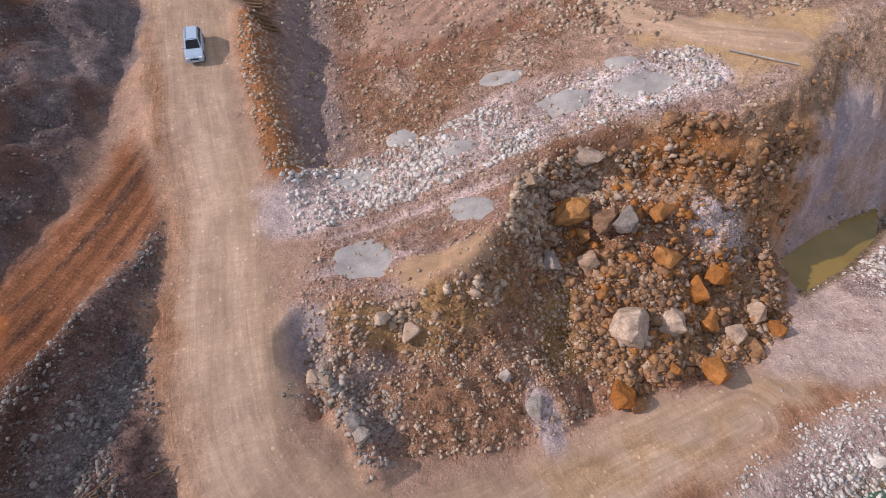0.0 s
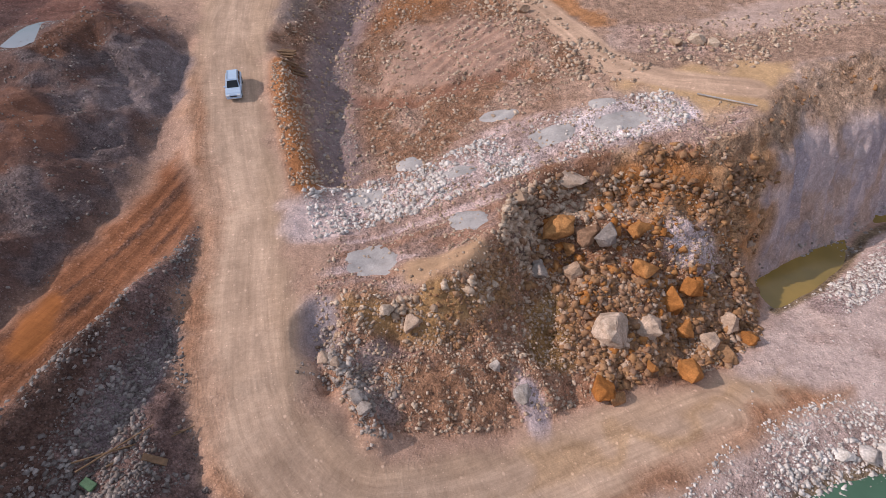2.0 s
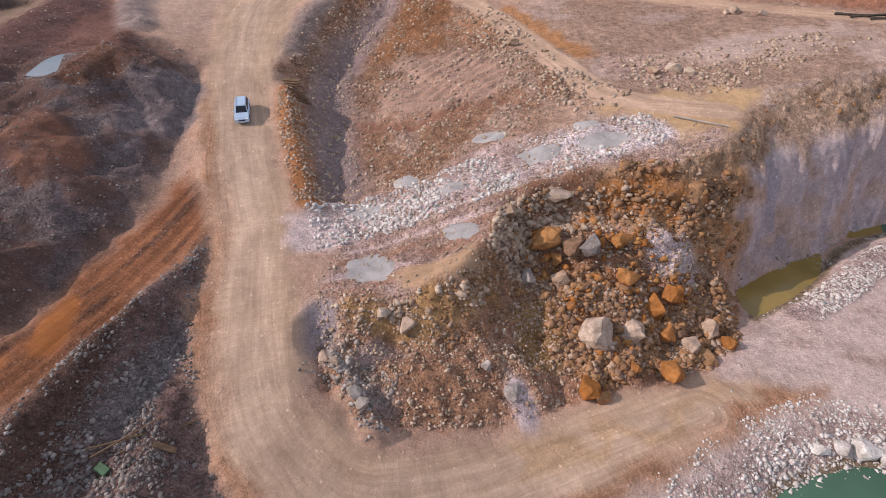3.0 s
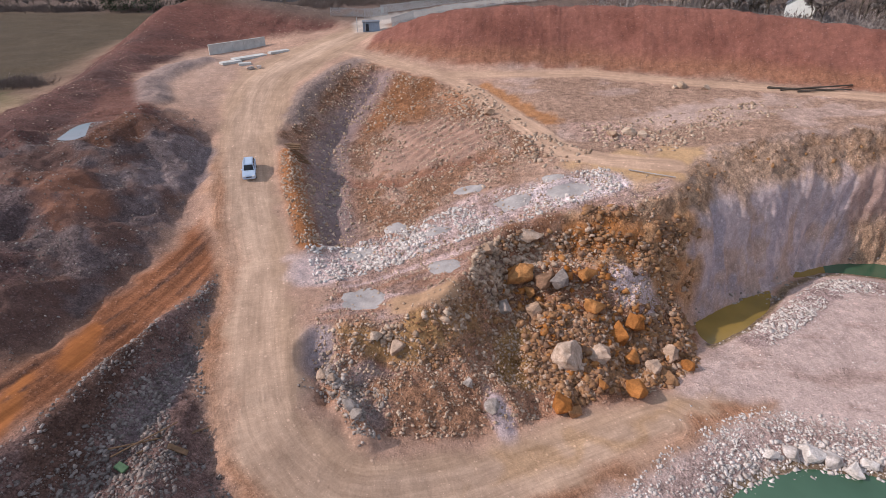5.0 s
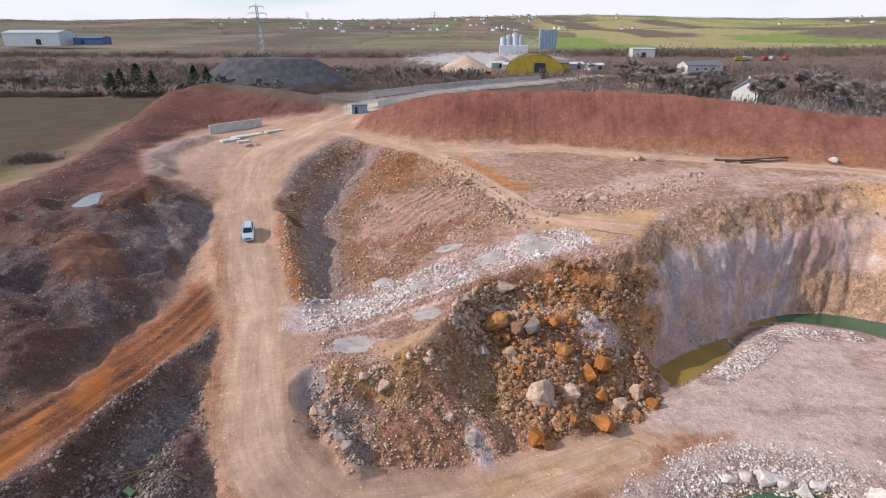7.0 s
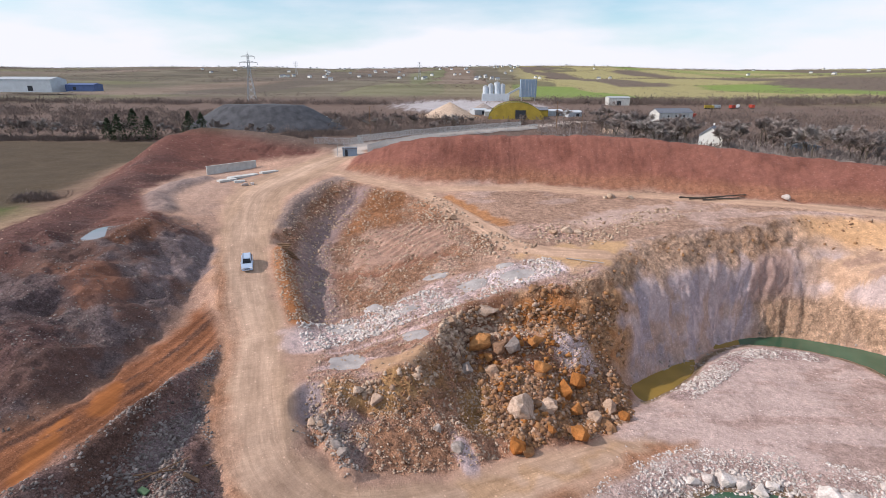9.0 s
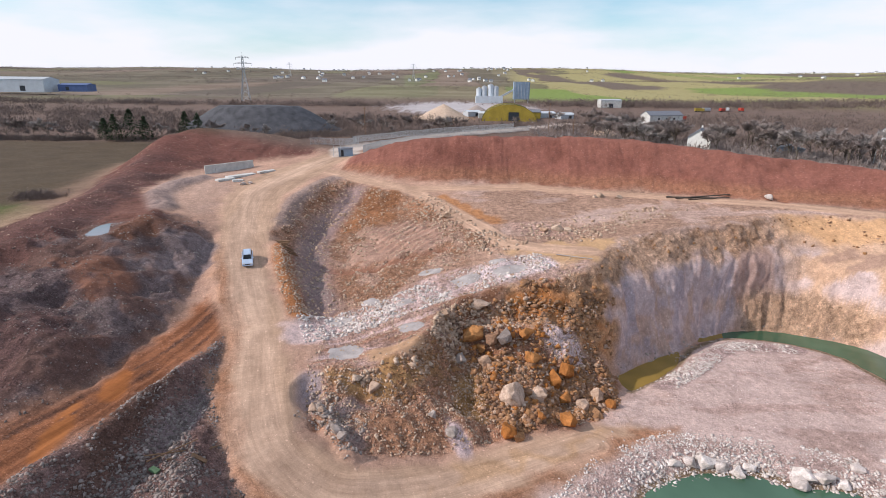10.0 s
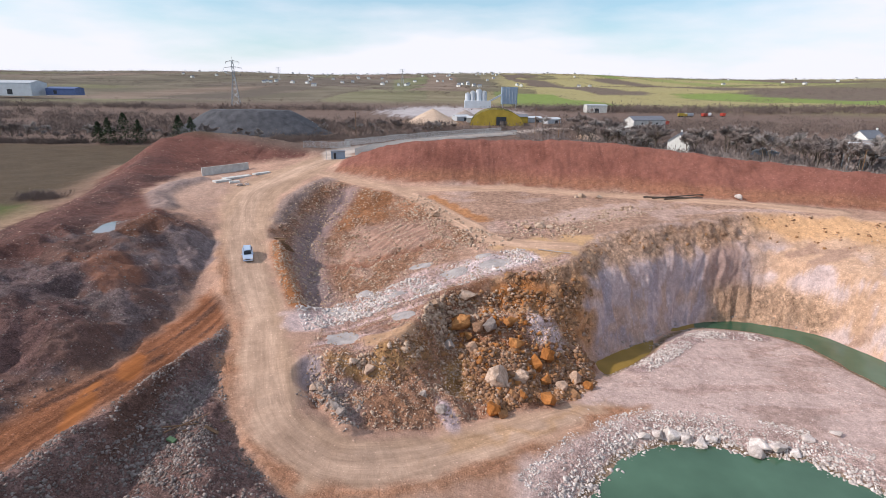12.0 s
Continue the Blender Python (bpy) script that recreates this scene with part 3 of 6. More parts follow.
near = (np.abs(X - 20) < 260) & (Y < 260)
M = {n: soft_in(p, e, w) for n, p, e, w in (
    ("road", road_poly, 1.2, 1.0), ("mud", mud_poly, 1.3, 0.6), ("face", face_poly, 1.0, 1.2), ("floor", floor_poly, 1.5, 1.2), ("slope", slope_poly, 0.8, 1.0), ("slide", slide_poly, 1.2, 1.2),
    ("red", red_poly, 1.0, 0.8), ("ridge", ridge_poly, 1.5, 1.5), ("heap", heap_poly, 2.4, 0.5), ("low", low_poly, 1.6, 0.6), ("bowl", bowl_poly, 1.5, 2.0), ("bench", bench_poly, 0.8, 0.8))}
country = step01(np.maximum(Y - 112, np.maximum(-X - 66 - 0.25 * np.clip(Y, 0, 110), X - 150)), -4, 6) * (1 - M["red"])
country = np.maximum(country, step01(line_dist(X, Y, [(-200, -60), (-95, 20), (-95, 60), (-112, 110)]), 40, 0) * (1 - M["ridge"]))
track_pts = [(-20, 82), (-16.5, 79), (2.3, 67), (32, 68.5), (58.9, 59.5), (84.8, 49), (100, 42)]
track2_pts = [(2, 67), (5.5, 63.5), (10.5, 56), (16.2, 46.5), (20.5, 38), (24.2, 30.1), (30, 27), (38, 25.5)]
M["track"] = np.maximum(step01(line_dist(X, Y, track_pts), 3.2, 1.6), step01(line_dist(X, Y, track2_pts), 2.7, 1.7))
steep = np.hypot(*np.gradient(Z, GY, GX))

# ---- relief
amp = 0.10 + 0.55 * M["slope"] + 0.25 * M["slide"] + 0.30 * M["heap"] + 0.30 * M["low"] + 0.22 * M["red"] + 0.30 * M["ridge"] + 0.25 * M["bowl"] + 0.10 * M["bench"]
amp = amp * (1 - 0.85 * M["road"]) * (1 - 0.7 * M["mud"]) * (1 - 0.8 * M["floor"]) * (1 - 0.75 * M["track"])
rel = amp * (fbm(X / 3.2, Y / 3.2, 0.0, 5, 0.55)) + 0.12 * amp * np.abs(fbm(X / 0.9, Y / 0.9, 2.0, 3))
rel += (0.9 * M["heap"] + 0.45 * M["low"] + 0.5 * M["ridge"]) * fbm(X / 8.5, Y / 8.5, 6.0, 3) * (1 - M["road"]) * (1 - M["mud"])
rel += 0.35 * (M["slope"] + 0.6 * M["heap"] + 0.6 * M["low"]) * (np.abs(fbm(X / 1.6, Y / 1.6, 8.0, 3)) - 0.3) * (1 - M["road"])
groove = np.sin((X * 0.72 - Y * 0.69) * 3.6 + 1.5 * fbm(X / 4, Y / 4, 3, 2)) * step01(np.hypot((X - 6) / 9, (Y - 40) / 11), 1.1, 0.6) * M["bowl"]
rel += 0.15 * groove
ledge_pts = [(-11, 30.5), (-6, 28.6), (1.6, 28.0), (7, 30.6), (12.5, 31.6)]
ledge_d = line_dist(X, Y, ledge_pts) + 0.8 * fbm(X / 2.5, Y / 2.5, 4.2, 3)
rel -= 0.7 * step01(ledge_d, 2.6, 0.4) * M["bowl"]
rel += 1.0 * M["heap"] * (0.45 - np.abs(fbm(X / 7, Y / 7, 11.0, 3))) * (1 - M["mud"])
strata = fbm((X * 0.93 + Y * 0.36) / 9, (-X * 0.36 + Y * 0.93) / 1.0, 0.5, 4)
rel += 0.22 * M["bench"] * np.round(strata * 2.5) / 2.5
rel += 0.16 * (M["red"] + 0.6 * M["ridge"] + M["bowl"] * 0.7) * np.abs(fbm(X / 1.1 + Y / 9, Y / 6 - X / 14, 4.0, 3)) * step01(steep, 0.15, 0.4)
for off, wd in ((-1.5, 0.35), (1.2, 0.35), (2.6, 0.3)):   # wheel ruts of the muddy track
    mid_line = [((a[0] + b[0]) / 2 + off, (a[1] + b[1]) / 2) for a, b in zip(MUD_UP, MUD_LO)]
    rel -= 0.13 * M["mud"] * step01(line_dist(X + 0.3 * fbm(X / 4, Y / 4, 1, 2), Y, mid_line), wd * 1.8, wd * 0.4)
rel = np.where(near, rel, 0) * (1 - country) + country * near * 0.25 * fbm(X / 5, Y / 5, 7, 4)
rel *= 1 - step01(np.hypot(X + 47, (Y - 25.6) * 0.6), 6.0, 3.6)
rel += 1.1 * step01(line_dist(X, Y, [(-52, 73), (-54.5, 62), (-53, 53.5), (-46.5, 43.5)]), 4.0, 0.6) * (1 + 0.4 * fbm(X / 3, Y / 3, 1.1, 3))
drift_d = line_dist(X, Y, [(-1.8, -8.6), (0.3, -10.8), (1.8, -13), (3.0, -14.4)]) + 0.4 * fbm(X / 1.5, Y / 1.5, 3.9, 3)
rel += 1.0 * step01(drift_d, 1.7, 0.2)
rel -= 1.3 * step01(np.hypot((X + 3.7) / 2.2, (Y + 6.9) / 2.6), 1.1, 0.3)
rel += 0.07 * M["slope"] * step01(Y, -3, -6) * np.sin((X * 0.9 + Y * 0.55) * 2.6 + 2.4 * fbm(X / 3, Y / 3, 9.1, 3))
gy_, gx_ = np.gradient(Z, GY, GX)
nl = np.sqrt(1 + gx_ ** 2 + gy_ ** 2)
# the rock face: columns and slabs that stand out of it, broken ledges on the stained buttress
facem = M["face"] * step01(steep, 0.5, 1.1)
run_s = X * 0.86 + Y * 0.51
rim_m = step01(Z + 1.6 * fbm(X / 4, Y / 4, 2.7, 3), 2.6, 5.6)
far_m = step01(X, 74, 84)
slab_m = step01(X + 0.35 * Z, 54, 62) * (1 - far_m)
warped = run_s + 1.1 * fbm(X / 4, Y / 4, Z / 7, 3)
columns = 0.5 * fbm(warped / 1.3, Z / 15, 3.1, 5, 0.6) + 0.55 * (0.4 - np.abs(fbm(warped / 4.4, Z / 17, 5.1, 3))) + 0.25 * np.round(2.3 * fbm(warped / 2, Z / 4, 8.8, 3)) / 2.3
tilt = run_s - 0.55 * Z
slabs = 0.9 * (0.45 - np.abs(fbm(tilt / 2.6, (Z + 0.5 * run_s) / 9, 6.1, 4))) + 0.35 * np.round(2.5 * fbm(tilt / 1.6, Z / 6, 1.3, 3)) / 2.5
broken = 0.36 * fbm(X / 1.9, Y / 1.9, Z / 1.4, 4, 0.6) + 0.2 * np.round(2.4 * fbm(X / 2.4, Y / 2.4, Z / 1.5, 3)) / 2.4
wall_push = columns * (1 - slab_m) * (1 - far_m) + slabs * slab_m + far_m * (0.4 * fbm(X / 3, Y / 3, Z / 4, 4) + 0.5 * (0.3 - np.abs(fbm(Y / 5, X / 9, Z / 7, 3))))
buttress = step01(X, 42.0, 38.5)
rim_or_block = np.maximum(rim_m * (1 - 0.5 * far_m), buttress)
push = facem * (wall_push * 0.85 * (1 - rim_or_block) + broken * rim_or_block)
PX, PY, PZ = X - gx_ / nl * push, Y - gy_ / nl * push, Z + rel + push / nl
PZ = np.where((Z < -10.4), Z, PZ)

# ---- base colours of earth and rock, with shade put in where noted
tint = np.empty(X.shape + (3,))
tint[:] = (0.42, 0.305, 0.22)
stony = np.full(X.shape, 0.35)


def lay(mask, colour, st=None):
    global tint, stony
    tint = tint * (1 - mask[..., None]) + np.array(colour) * mask[..., None]
    if st is not None:
        stony = stony * (1 - mask) + st * mask


def patch(cx, cy, rx, ry, turn=0.0, wob=0.35):
    c, s = math.cos(radians(turn)), math.sin(radians(turn))
    dx, dy = X - cx, Y - cy
    u, v = (c * dx + s * dy) / rx, (-s * dx + c * dy) / ry
    return step01(np.hypot(u, v) + wob * fbm(X / 2.2, Y / 2.2, cx, 4), 1.15, 0.65)


upper = step01(Y - 0.25 * X, 12, 22) * step01(X, 10, 20) * (1 - M["red"])
lay(upper, (0.385, 0.285, 0.205), 0.7)
lay(upper * step01(fbm(X / 9, Y / 4, 1.9, 4), 0.1, 0.5), (0.46, 0.37, 0.30), 0.55)
lay(patch(50, 45, 20, 5, 18) * 0.7, (0.50, 0.415, 0.345), 0.25)
lay(patch(30.5, 37.5, 7, 4, -30), (0.47, 0.36, 0.29), 0.95)
lay(M["bowl"], (0.30, 0.19, 0.118), 0.95)
lay(M["bowl"] * step01(fbm(X / 4, Y / 4, 7.9, 4), 0.15, 0.5), (0.39, 0.29, 0.215), 0.95)
lay(soft_in([(-17, 69), (-5, 66.5), (3, 61), (-1, 51), (-7, 47), (-13, 47)], 2.0, 3.0), (0.28, 0.15, 0.072), 0.95)
lay(patch(8, 55, 5, 6, 20), (0.40, 0.24, 0.14), 0.6)
scrape_m = soft_in([(-8, 35), (-5, 44.5), (3, 47.5), (11, 46.5), (14.5, 39), (9.5, 32.8), (3, 30), (-3, 29.8)], 1.6, 2.0)
lay(scrape_m, (0.375, 0.27, 0.20), 0.35)
lay(np.clip(groove, 0, 1) * 0.6 * scrape_m, (0.34, 0.22, 0.155), 0.3)
lay(step01(ledge_d, 2.0, 0.5) * M["bowl"], (0.27, 0.155, 0.10), 0.5)
lay(step01(line_dist(X, Y, [(12, 60), (15.5, 54.5), (18.6, 48.5), (23.5, 42)]) + fbm(X / 2, Y / 2, 5, 3), 2.4, 0.8), (0.40, 0.22, 0.10), 0.5)
# bank slope greyed towards its toe: its bluish shade is put into the tint
lay(step01(line_dist(X, Y, BANK_TOE), 5, 1) * M["bowl"], (0.25, 0.205, 0.19), 0.4)
lay(step01(line_dist(X, Y, BANK_CREST), 2.2, 0.8), (0.38, 0.185, 0.075), 0.5)
lay(step01(line_dist(X, Y, BANK_UP), 3.0, 1.0), (0.30, 0.25, 0.21), 0.5)
lay(M["bench"], (0.42, 0.32, 0.26), 0.8)
lay(M["bench"] * step01(strata, 0.15, 0.5), (0.33, 0.215, 0.15), 0.6)
lay(M["bench"] * step01(-strata, 0.2, 0.55), (0.56, 0.47, 0.43), 0.6)
lay(step01(line_dist(X, Y, [(-7, 6), (-2, 8.5), (6, 12), (14, 16), (22, 19), (29, 20.5)]) + 1.5 * fbm(X / 3, Y / 3, 3, 3), 4.2, 1.0), (0.60, 0.53, 0.50), 0.9)
lay(patch(24, 19.5, 7, 3, 12), (0.72, 0.69, 0.68), 0.8)
lay(soft_in([(24, 27.5), (30, 29.5), (43, 31), (46, 30), (40, 22), (35, 19.5), (30, 22)], 1.5, 2.5), (0.46, 0.335, 0.18), 0.25)
lay(M["slope"], (0.37, 0.235, 0.15), 0.8)
lay(soft_in([(-3.0, -4.2), (4, -2.8), (9, 0), (11, 2), (12, -1), (6, -5.6), (1, -6.4)], 0.8, 1.0), (0.37, 0.245, 0.11), 0.45)
lay(patch(3.5, -8.6, 4.5, 2.0, -8), (0.45, 0.34, 0.29), 0.85)
lay(patch(7.2, 0.6, 5.0, 1.5, 24), (0.42, 0.30, 0.18), 0.15)
lay(patch(15, -9, 1.2, 3.4, 32), (0.47, 0.42, 0.41), 0.5)
lay(patch(-3.6, -6.8, 2.4, 3.2, 25), (0.33, 0.305, 0.30), 0.4)
lay(patch(2, -9.5, 4, 2.5, -30), (0.34, 0.29, 0.26), 0.8)
lay(patch(7.5, -9.4, 6, 2.6, 0), (0.36, 0.225, 0.135), 0.7)
lay(M["slide"], (0.27, 0.16, 0.095), 0.85)
lay(patch(14, 6, 2.6, 5, 15), (0.24, 0.18, 0.145), 0.8)
lay(patch(17, -1.5, 3, 4, 0), (0.30, 0.20, 0.085), 0.75)
# shade of the hollow under the bench edge, painted as dark brown
lay(patch(20, 12, 6, 2.4, 12), (0.21, 0.12, 0.07), 0.6)
lay(M["face"], (0.46, 0.415, 0.40), 0.3)
# wall turned from the sun: cool grey of its shade put into the tint
shaded_wall = M["face"] * (1 - far_m)
bed = warped - 0.7 * Z * slab_m
lay(shaded_wall * step01(fbm(bed / 1.7, Z / 7, 2.2, 5, 0.6), -0.1, 0.4), (0.37, 0.35, 0.365), 0.35)
lay(shaded_wall * step01(fbm(bed / 1.5, Z / 6, 7.2, 5, 0.6), 0.3, 0.6) * 0.8, (0.60, 0.55, 0.53), 0.35)
lay(shaded_wall * step01(fbm(bed / 3.6, Z / 4, 9.2, 5, 0.6), 0.3, 0.7) * 0.7, (0.43, 0.335, 0.245), 0.4)
lay(shaded_wall * patch(72, 33, 5, 4, 30) * step01(Z, -6, -2), (0.34, 0.265, 0.225), 0.3)
lay(M["face"] * step01(X + 3 * fbm(X / 3, Y / 3, Z / 3, 3), 43.5, 39.5), (0.44, 0.29, 0.155), 0.6)
lay(patch(27.5, 13, 6, 2.0, 4), (0.39, 0.185, 0.06), 0.6)
lay(M["face"] * step01(fbm(X / 1.5, Y / 1.5, Z / 1.5, 3), 0.1, 0.4) * step01(X, 40, 36), (0.40, 0.20, 0.075), 0.5)
lay(patch(31.5, 8.9, 4.4, 1.9, -8), (0.58, 0.525, 0.51), 0.6)
# far wall turned to the sun: warm light put into its tan
lay(M["face"] * far_m, (0.53, 0.405, 0.275), 0.4)
lay(M["face"] * far_m * step01(fbm(X / 6, Y / 6, Z / 6, 4) + 0.02 * (X - 88), 0.05, 0.35) * step01(Z, 6, 3.5), (0.53, 0.475, 0.44), 0.3)
lay(M["face"] * far_m * step01(fbm(Y / 3, X / 8, Z / 5, 4), 0.3, 0.55), (0.40, 0.30, 0.22), 0.4)
lay(M["face"] * far_m * step01(Z + 0.8 * fbm(X / 3, Y / 3, 3, 3), 5.5, 7.0), (0.56, 0.39, 0.21), 0.35)
lay(M["face"] * rim_m * (1 - far_m) * 0.9, (0.46, 0.345, 0.225), 0.9)
lay(M["face"] * rim_m * (1 - far_m) * step01(fbm(X / 2.2, Y / 2.2, Z / 2, 4), 0.1, 0.45), (0.36, 0.255, 0.16), 0.8)
lay(soft_in([(68, 29), (72, 34), (79, 35), (86, 30), (90, 24), (82, 25), (75, 27)], 1.5, 2.0) * step01(Z, -1.5, -4.5), (0.50, 0.385, 0.26), 0.8)
lay(M["floor"], (0.50, 0.435, 0.385), 0.38)
lay(M["floor"] * step01(fbm(X / 9, Y / 3, 7.7, 4), 0.15, 0.5) * 0.6, (0.39, 0.31, 0.26), 0.6)
lay(step01(line_dist(X, Y, SHORE_NEAR), 5.5, 2.5), (0.46, 0.39, 0.35), 0.95)
lay(step01(line_dist(X, Y, FLOOR_BANK[:5]), 2.4, 1.2), (0.42, 0.36, 0.335), 0.95)
lay(step01(np.minimum(line_dist(X, Y, SHORE_NEAR), line_dist(X, Y, SHORE_FAR)), 0.9, 0.3), (0.24, 0.20, 0.13), 0.7)
# dark spoil heaps; part of their shade is put into these tints too
lay(M["heap"], (0.125, 0.083, 0.067), 0.45)
lay(M["heap"] * step01(fbm(X / 5, Y / 5, 5.9, 4), 0.05, 0.4), (0.15, 0.128, 0.122), 0.7)
lay(patch(-31.5, 22, 4.6, 9, -14), (0.20, 0.178, 0.172), 0.6)
lay(patch(-38, 7.5, 6, 4.5, -20), (0.20, 0.108, 0.07), 0.3)
lay(patch(-43, 1, 7, 7, 0), (0.145, 0.118, 0.114), 0.8)
lay(patch(-37, -12, 5, 10, 0), (0.135, 0.09, 0.08), 0.7)
lay(patch(-41, 25, 4, 8, 0), (0.15, 0.085, 0.056), 0.6)
# low spoil, likewise darkened in its tint for the shaded slope
lay(M["low"], (0.185, 0.135, 0.118), 0.9)
lay(patch(-19.5, -17, 2.2, 12, 6), (0.12, 0.08, 0.062), 0.8)
lay(patch(-15.5, -13, 1.8, 7, 0), (0.22, 0.195, 0.195), 0.95)
gap_m = soft_in([(-62, 58), (-55, 55), (-47.5, 44), (-40, 34.5), (-46, 29), (-54, 27)], 1.2, 1.5)
lay(gap_m, (0.17, 0.095, 0.072), 0.5)
lay(M["ridge"], (0.165, 0.083, 0.064), 0.45)
lay(M["ridge"] * step01(fbm(X / 9, Y / 9, 2.2, 3), -0.1, 0.35) * step01(Y, 105, 70), (0.095, 0.062, 0.055), 0.6)
lay(M["ridge"] * step01(Y, 92, 62) * 0.75, (0.115, 0.073, 0.063), 0.6)
lay(patch(-50, 70, 9, 18, 0) * (1 - M["ridge"]), (0.44, 0.34, 0.26), 0.4)
lay(M["red"], (0.22, 0.105, 0.077), 0.3)
lay(M["red"] * step01(fbm(X / 7, Y / 4, 4.4, 4), 0.1, 0.4), (0.185, 0.085, 0.062), 0.4)
lay(M["red"] * step01(line_dist(X, Y, RED_FOOT), 4.5, 1.5), (0.27, 0.145, 0.088), 0.5)
lay(M["track"], (0.50, 0.385, 0.27), 0.1)
lay(M["mud"], (0.26, 0.125, 0.062), 0.35)
lay(patch(-24.6, -20, 1.2, 4.5, 14) * M["mud"], (0.35, 0.15, 0.05), 0.0)
lay(step01(fbm((X - 0.25 * Y) / 0.8, Y / 9, 6.6, 3), 0.15, 0.5) * M["mud"], (0.15, 0.085, 0.055), 0.5)
lay(patch(-24, -12, 1.3, 3.2, 12) * M["mud"], (0.37, 0.155, 0.05), 0.0)
lay(M["road"], (0.44, 0.345, 0.238), 0.10)
cl = [((a[0] + b[0]) / 2, (a[1] + b[1]) / 2) for a, b in zip(ROAD_L[:13], ROAD_R)]
verge = M["road"] * step01(line_dist(X, Y, ROAD_L) + 1.0 * fbm(X / 2.5, Y / 2.5, 2.3, 4), 3.0, 1.4) * step01(Y, 34, 14)
lay(verge * 0.85, (0.37, 0.215, 0.125), 0.5)
lay(M["road"] * step01(line_dist(X, Y, cl) + 1.2 * fbm(X / 6, Y / 6, 4.3, 3), 3.6, 1.6) * 0.6, (0.51, 0.415, 0.305), 0.08)
lay(soft_in([(13, -17), (22, -12.5), (33, -5.5), (39, -1), (32, -5), (22, -9.5), (14, -13)], 1.0, 2.5) * 0.6, (0.43, 0.31, 0.165), 0.25)
lay(patch(-7, 5, 3.5, 3.2, 10) * 0.8, (0.60, 0.52, 0.47), 0.3)
yard_m = soft_in([(-53, 55, 0), (-56, 70, 0), (-53, 80, 0), (-42, 86, 0), (-38, 60, 0), (-37, 44, 0), (-45, 42, 0)], 2.5, 2)
lay(yard_m * 0.7, (0.40, 0.31, 0.235), 0.35)
lay(step01(line_dist(X, Y, [(-52, 73), (-54.5, 62), (-53, 53.5), (-46.5, 43.5)]), 4.0, 1.5) * 0.8, (0.28, 0.245, 0.22), 0.4)
# fields and rough land of the country round about
fx, fy = X / 130 + 0.25 * fbm(X / 300, Y / 300, 1, 2), Y / (110 + 0.16 * np.clip(Y, 0, 4000)) + 0.2 * fbm(X / 300, Y / 300, 2, 2)
pick = lattice(np.floor(fx + 0.37 * np.floor(fy)).astype(np.int64), np.floor(fy).astype(np.int64), 7)
rr = np.hypot(X, Y)
pick = np.where((X < -0.08 * Y) & (pick < 0.5), np.mod(pick + 0.42, 1.0), pick)
fcol = np.empty(X.shape + (3,))
fcol[:] = (0.12, 0.105, 0.055)
for lo, hi, c in ((0.0, 0.16, (0.19, 0.25, 0.065)), (0.16, 0.40, (0.33, 0.29, 0.135)), (0.40, 0.60, (0.17, 0.15, 0.085)), (0.60, 0.72, (0.33, 0.22, 0.16)), (0.72, 0.82, (0.24, 0.26, 0.09)),
                  (0.84, 1.01, (0.15, 0.115, 0.09))):
    fcol[(pick >= lo) & (pick < hi)] = c
west = (step01(X - 0.12 * Y, 60, -60) * 0.7)[..., None]      # heath, scrub and suburbs to the west
fcol = fcol * (1 - west) + west * np.array((0.15, 0.125, 0.10)) * (0.8 + 0.5 * step01(fbm(X / 90, Y / 60, 3, 3), -0.3, 0.5))[..., None]
rough_land = (1 - step01(rr, 520, 760))[..., None]
fcol = fcol * (1 - rough_land) + rough_land * np.array((0.16, 0.112, 0.092))
pasture = (step01(-X, 60, 66) * step01(168 - Y, 0, 6) * step01(230 + X, 0, 12))[..., None]
fcol = fcol * (1 - pasture) + pasture * np.array((0.092, 0.068, 0.045))
grass = (pasture[..., 0] * step01(48 - Y + 3 * fbm(X / 6, Y / 6, 2, 3), -3, 3))[..., None]
fcol = fcol * (1 - grass) + grass * np.array((0.082, 0.095, 0.03))
tint = tint * np.array((1.05, 0.925, 0.965))
tint = tint * (1 - country[..., None]) + fcol * country[..., None]
stony = stony * (1 - country) + 0.25 * country * (1 - step01(rr, 200, 500))
far_road = [(-20, 106), (-22, 113), (-15.7, 130.6), (-0.5, 158.5), (19.2, 179.7), (48.8, 206), (80, 246), (120, 275)]
lay(step01(line_dist(X, Y, far_road), 5.5, 3.8), (0.50, 0.43, 0.38), 0.1)
lay(patch(25, 470, 75, 100, 0, 0.2), (0.44, 0.41, 0.42), 0.2)
lay(patch(10, 340, 22, 30, 0, 0.2), (0.30, 0.19, 0.11), 0.3)
lay(patch(105, 205, 16, 10, 0, 0.2), (0.44, 0.40, 0.40), 0.2)


def lane_coords(x, y, pts):
    """Distance to the side of a line, and the way gone along it."""
    best, side, gone, run = np.full(x.shape, 1e9), np.zeros(x.shape), np.zeros(x.shape), 0.0
    for (ax, ay, *_), (bx, by, *_) in zip(pts, pts[1:]):
        ux, uy = bx - ax, by - ay
        ln = math.hypot(ux, uy)
        t = np.clip(((x - ax) * ux + (y - ay) * uy) / (ln * ln + 1e-9), 0, 1)
        d = np.hypot(x - ax - t * ux, y - ay - t * uy)
        hit = d < best
        best, side, gone = np.where(hit, d, best), np.where(hit, np.sign(ux * (y - ay) - uy * (x - ax)) * d, side), np.where(hit, run + t * ln, gone)
        run += ln
    return side, gone


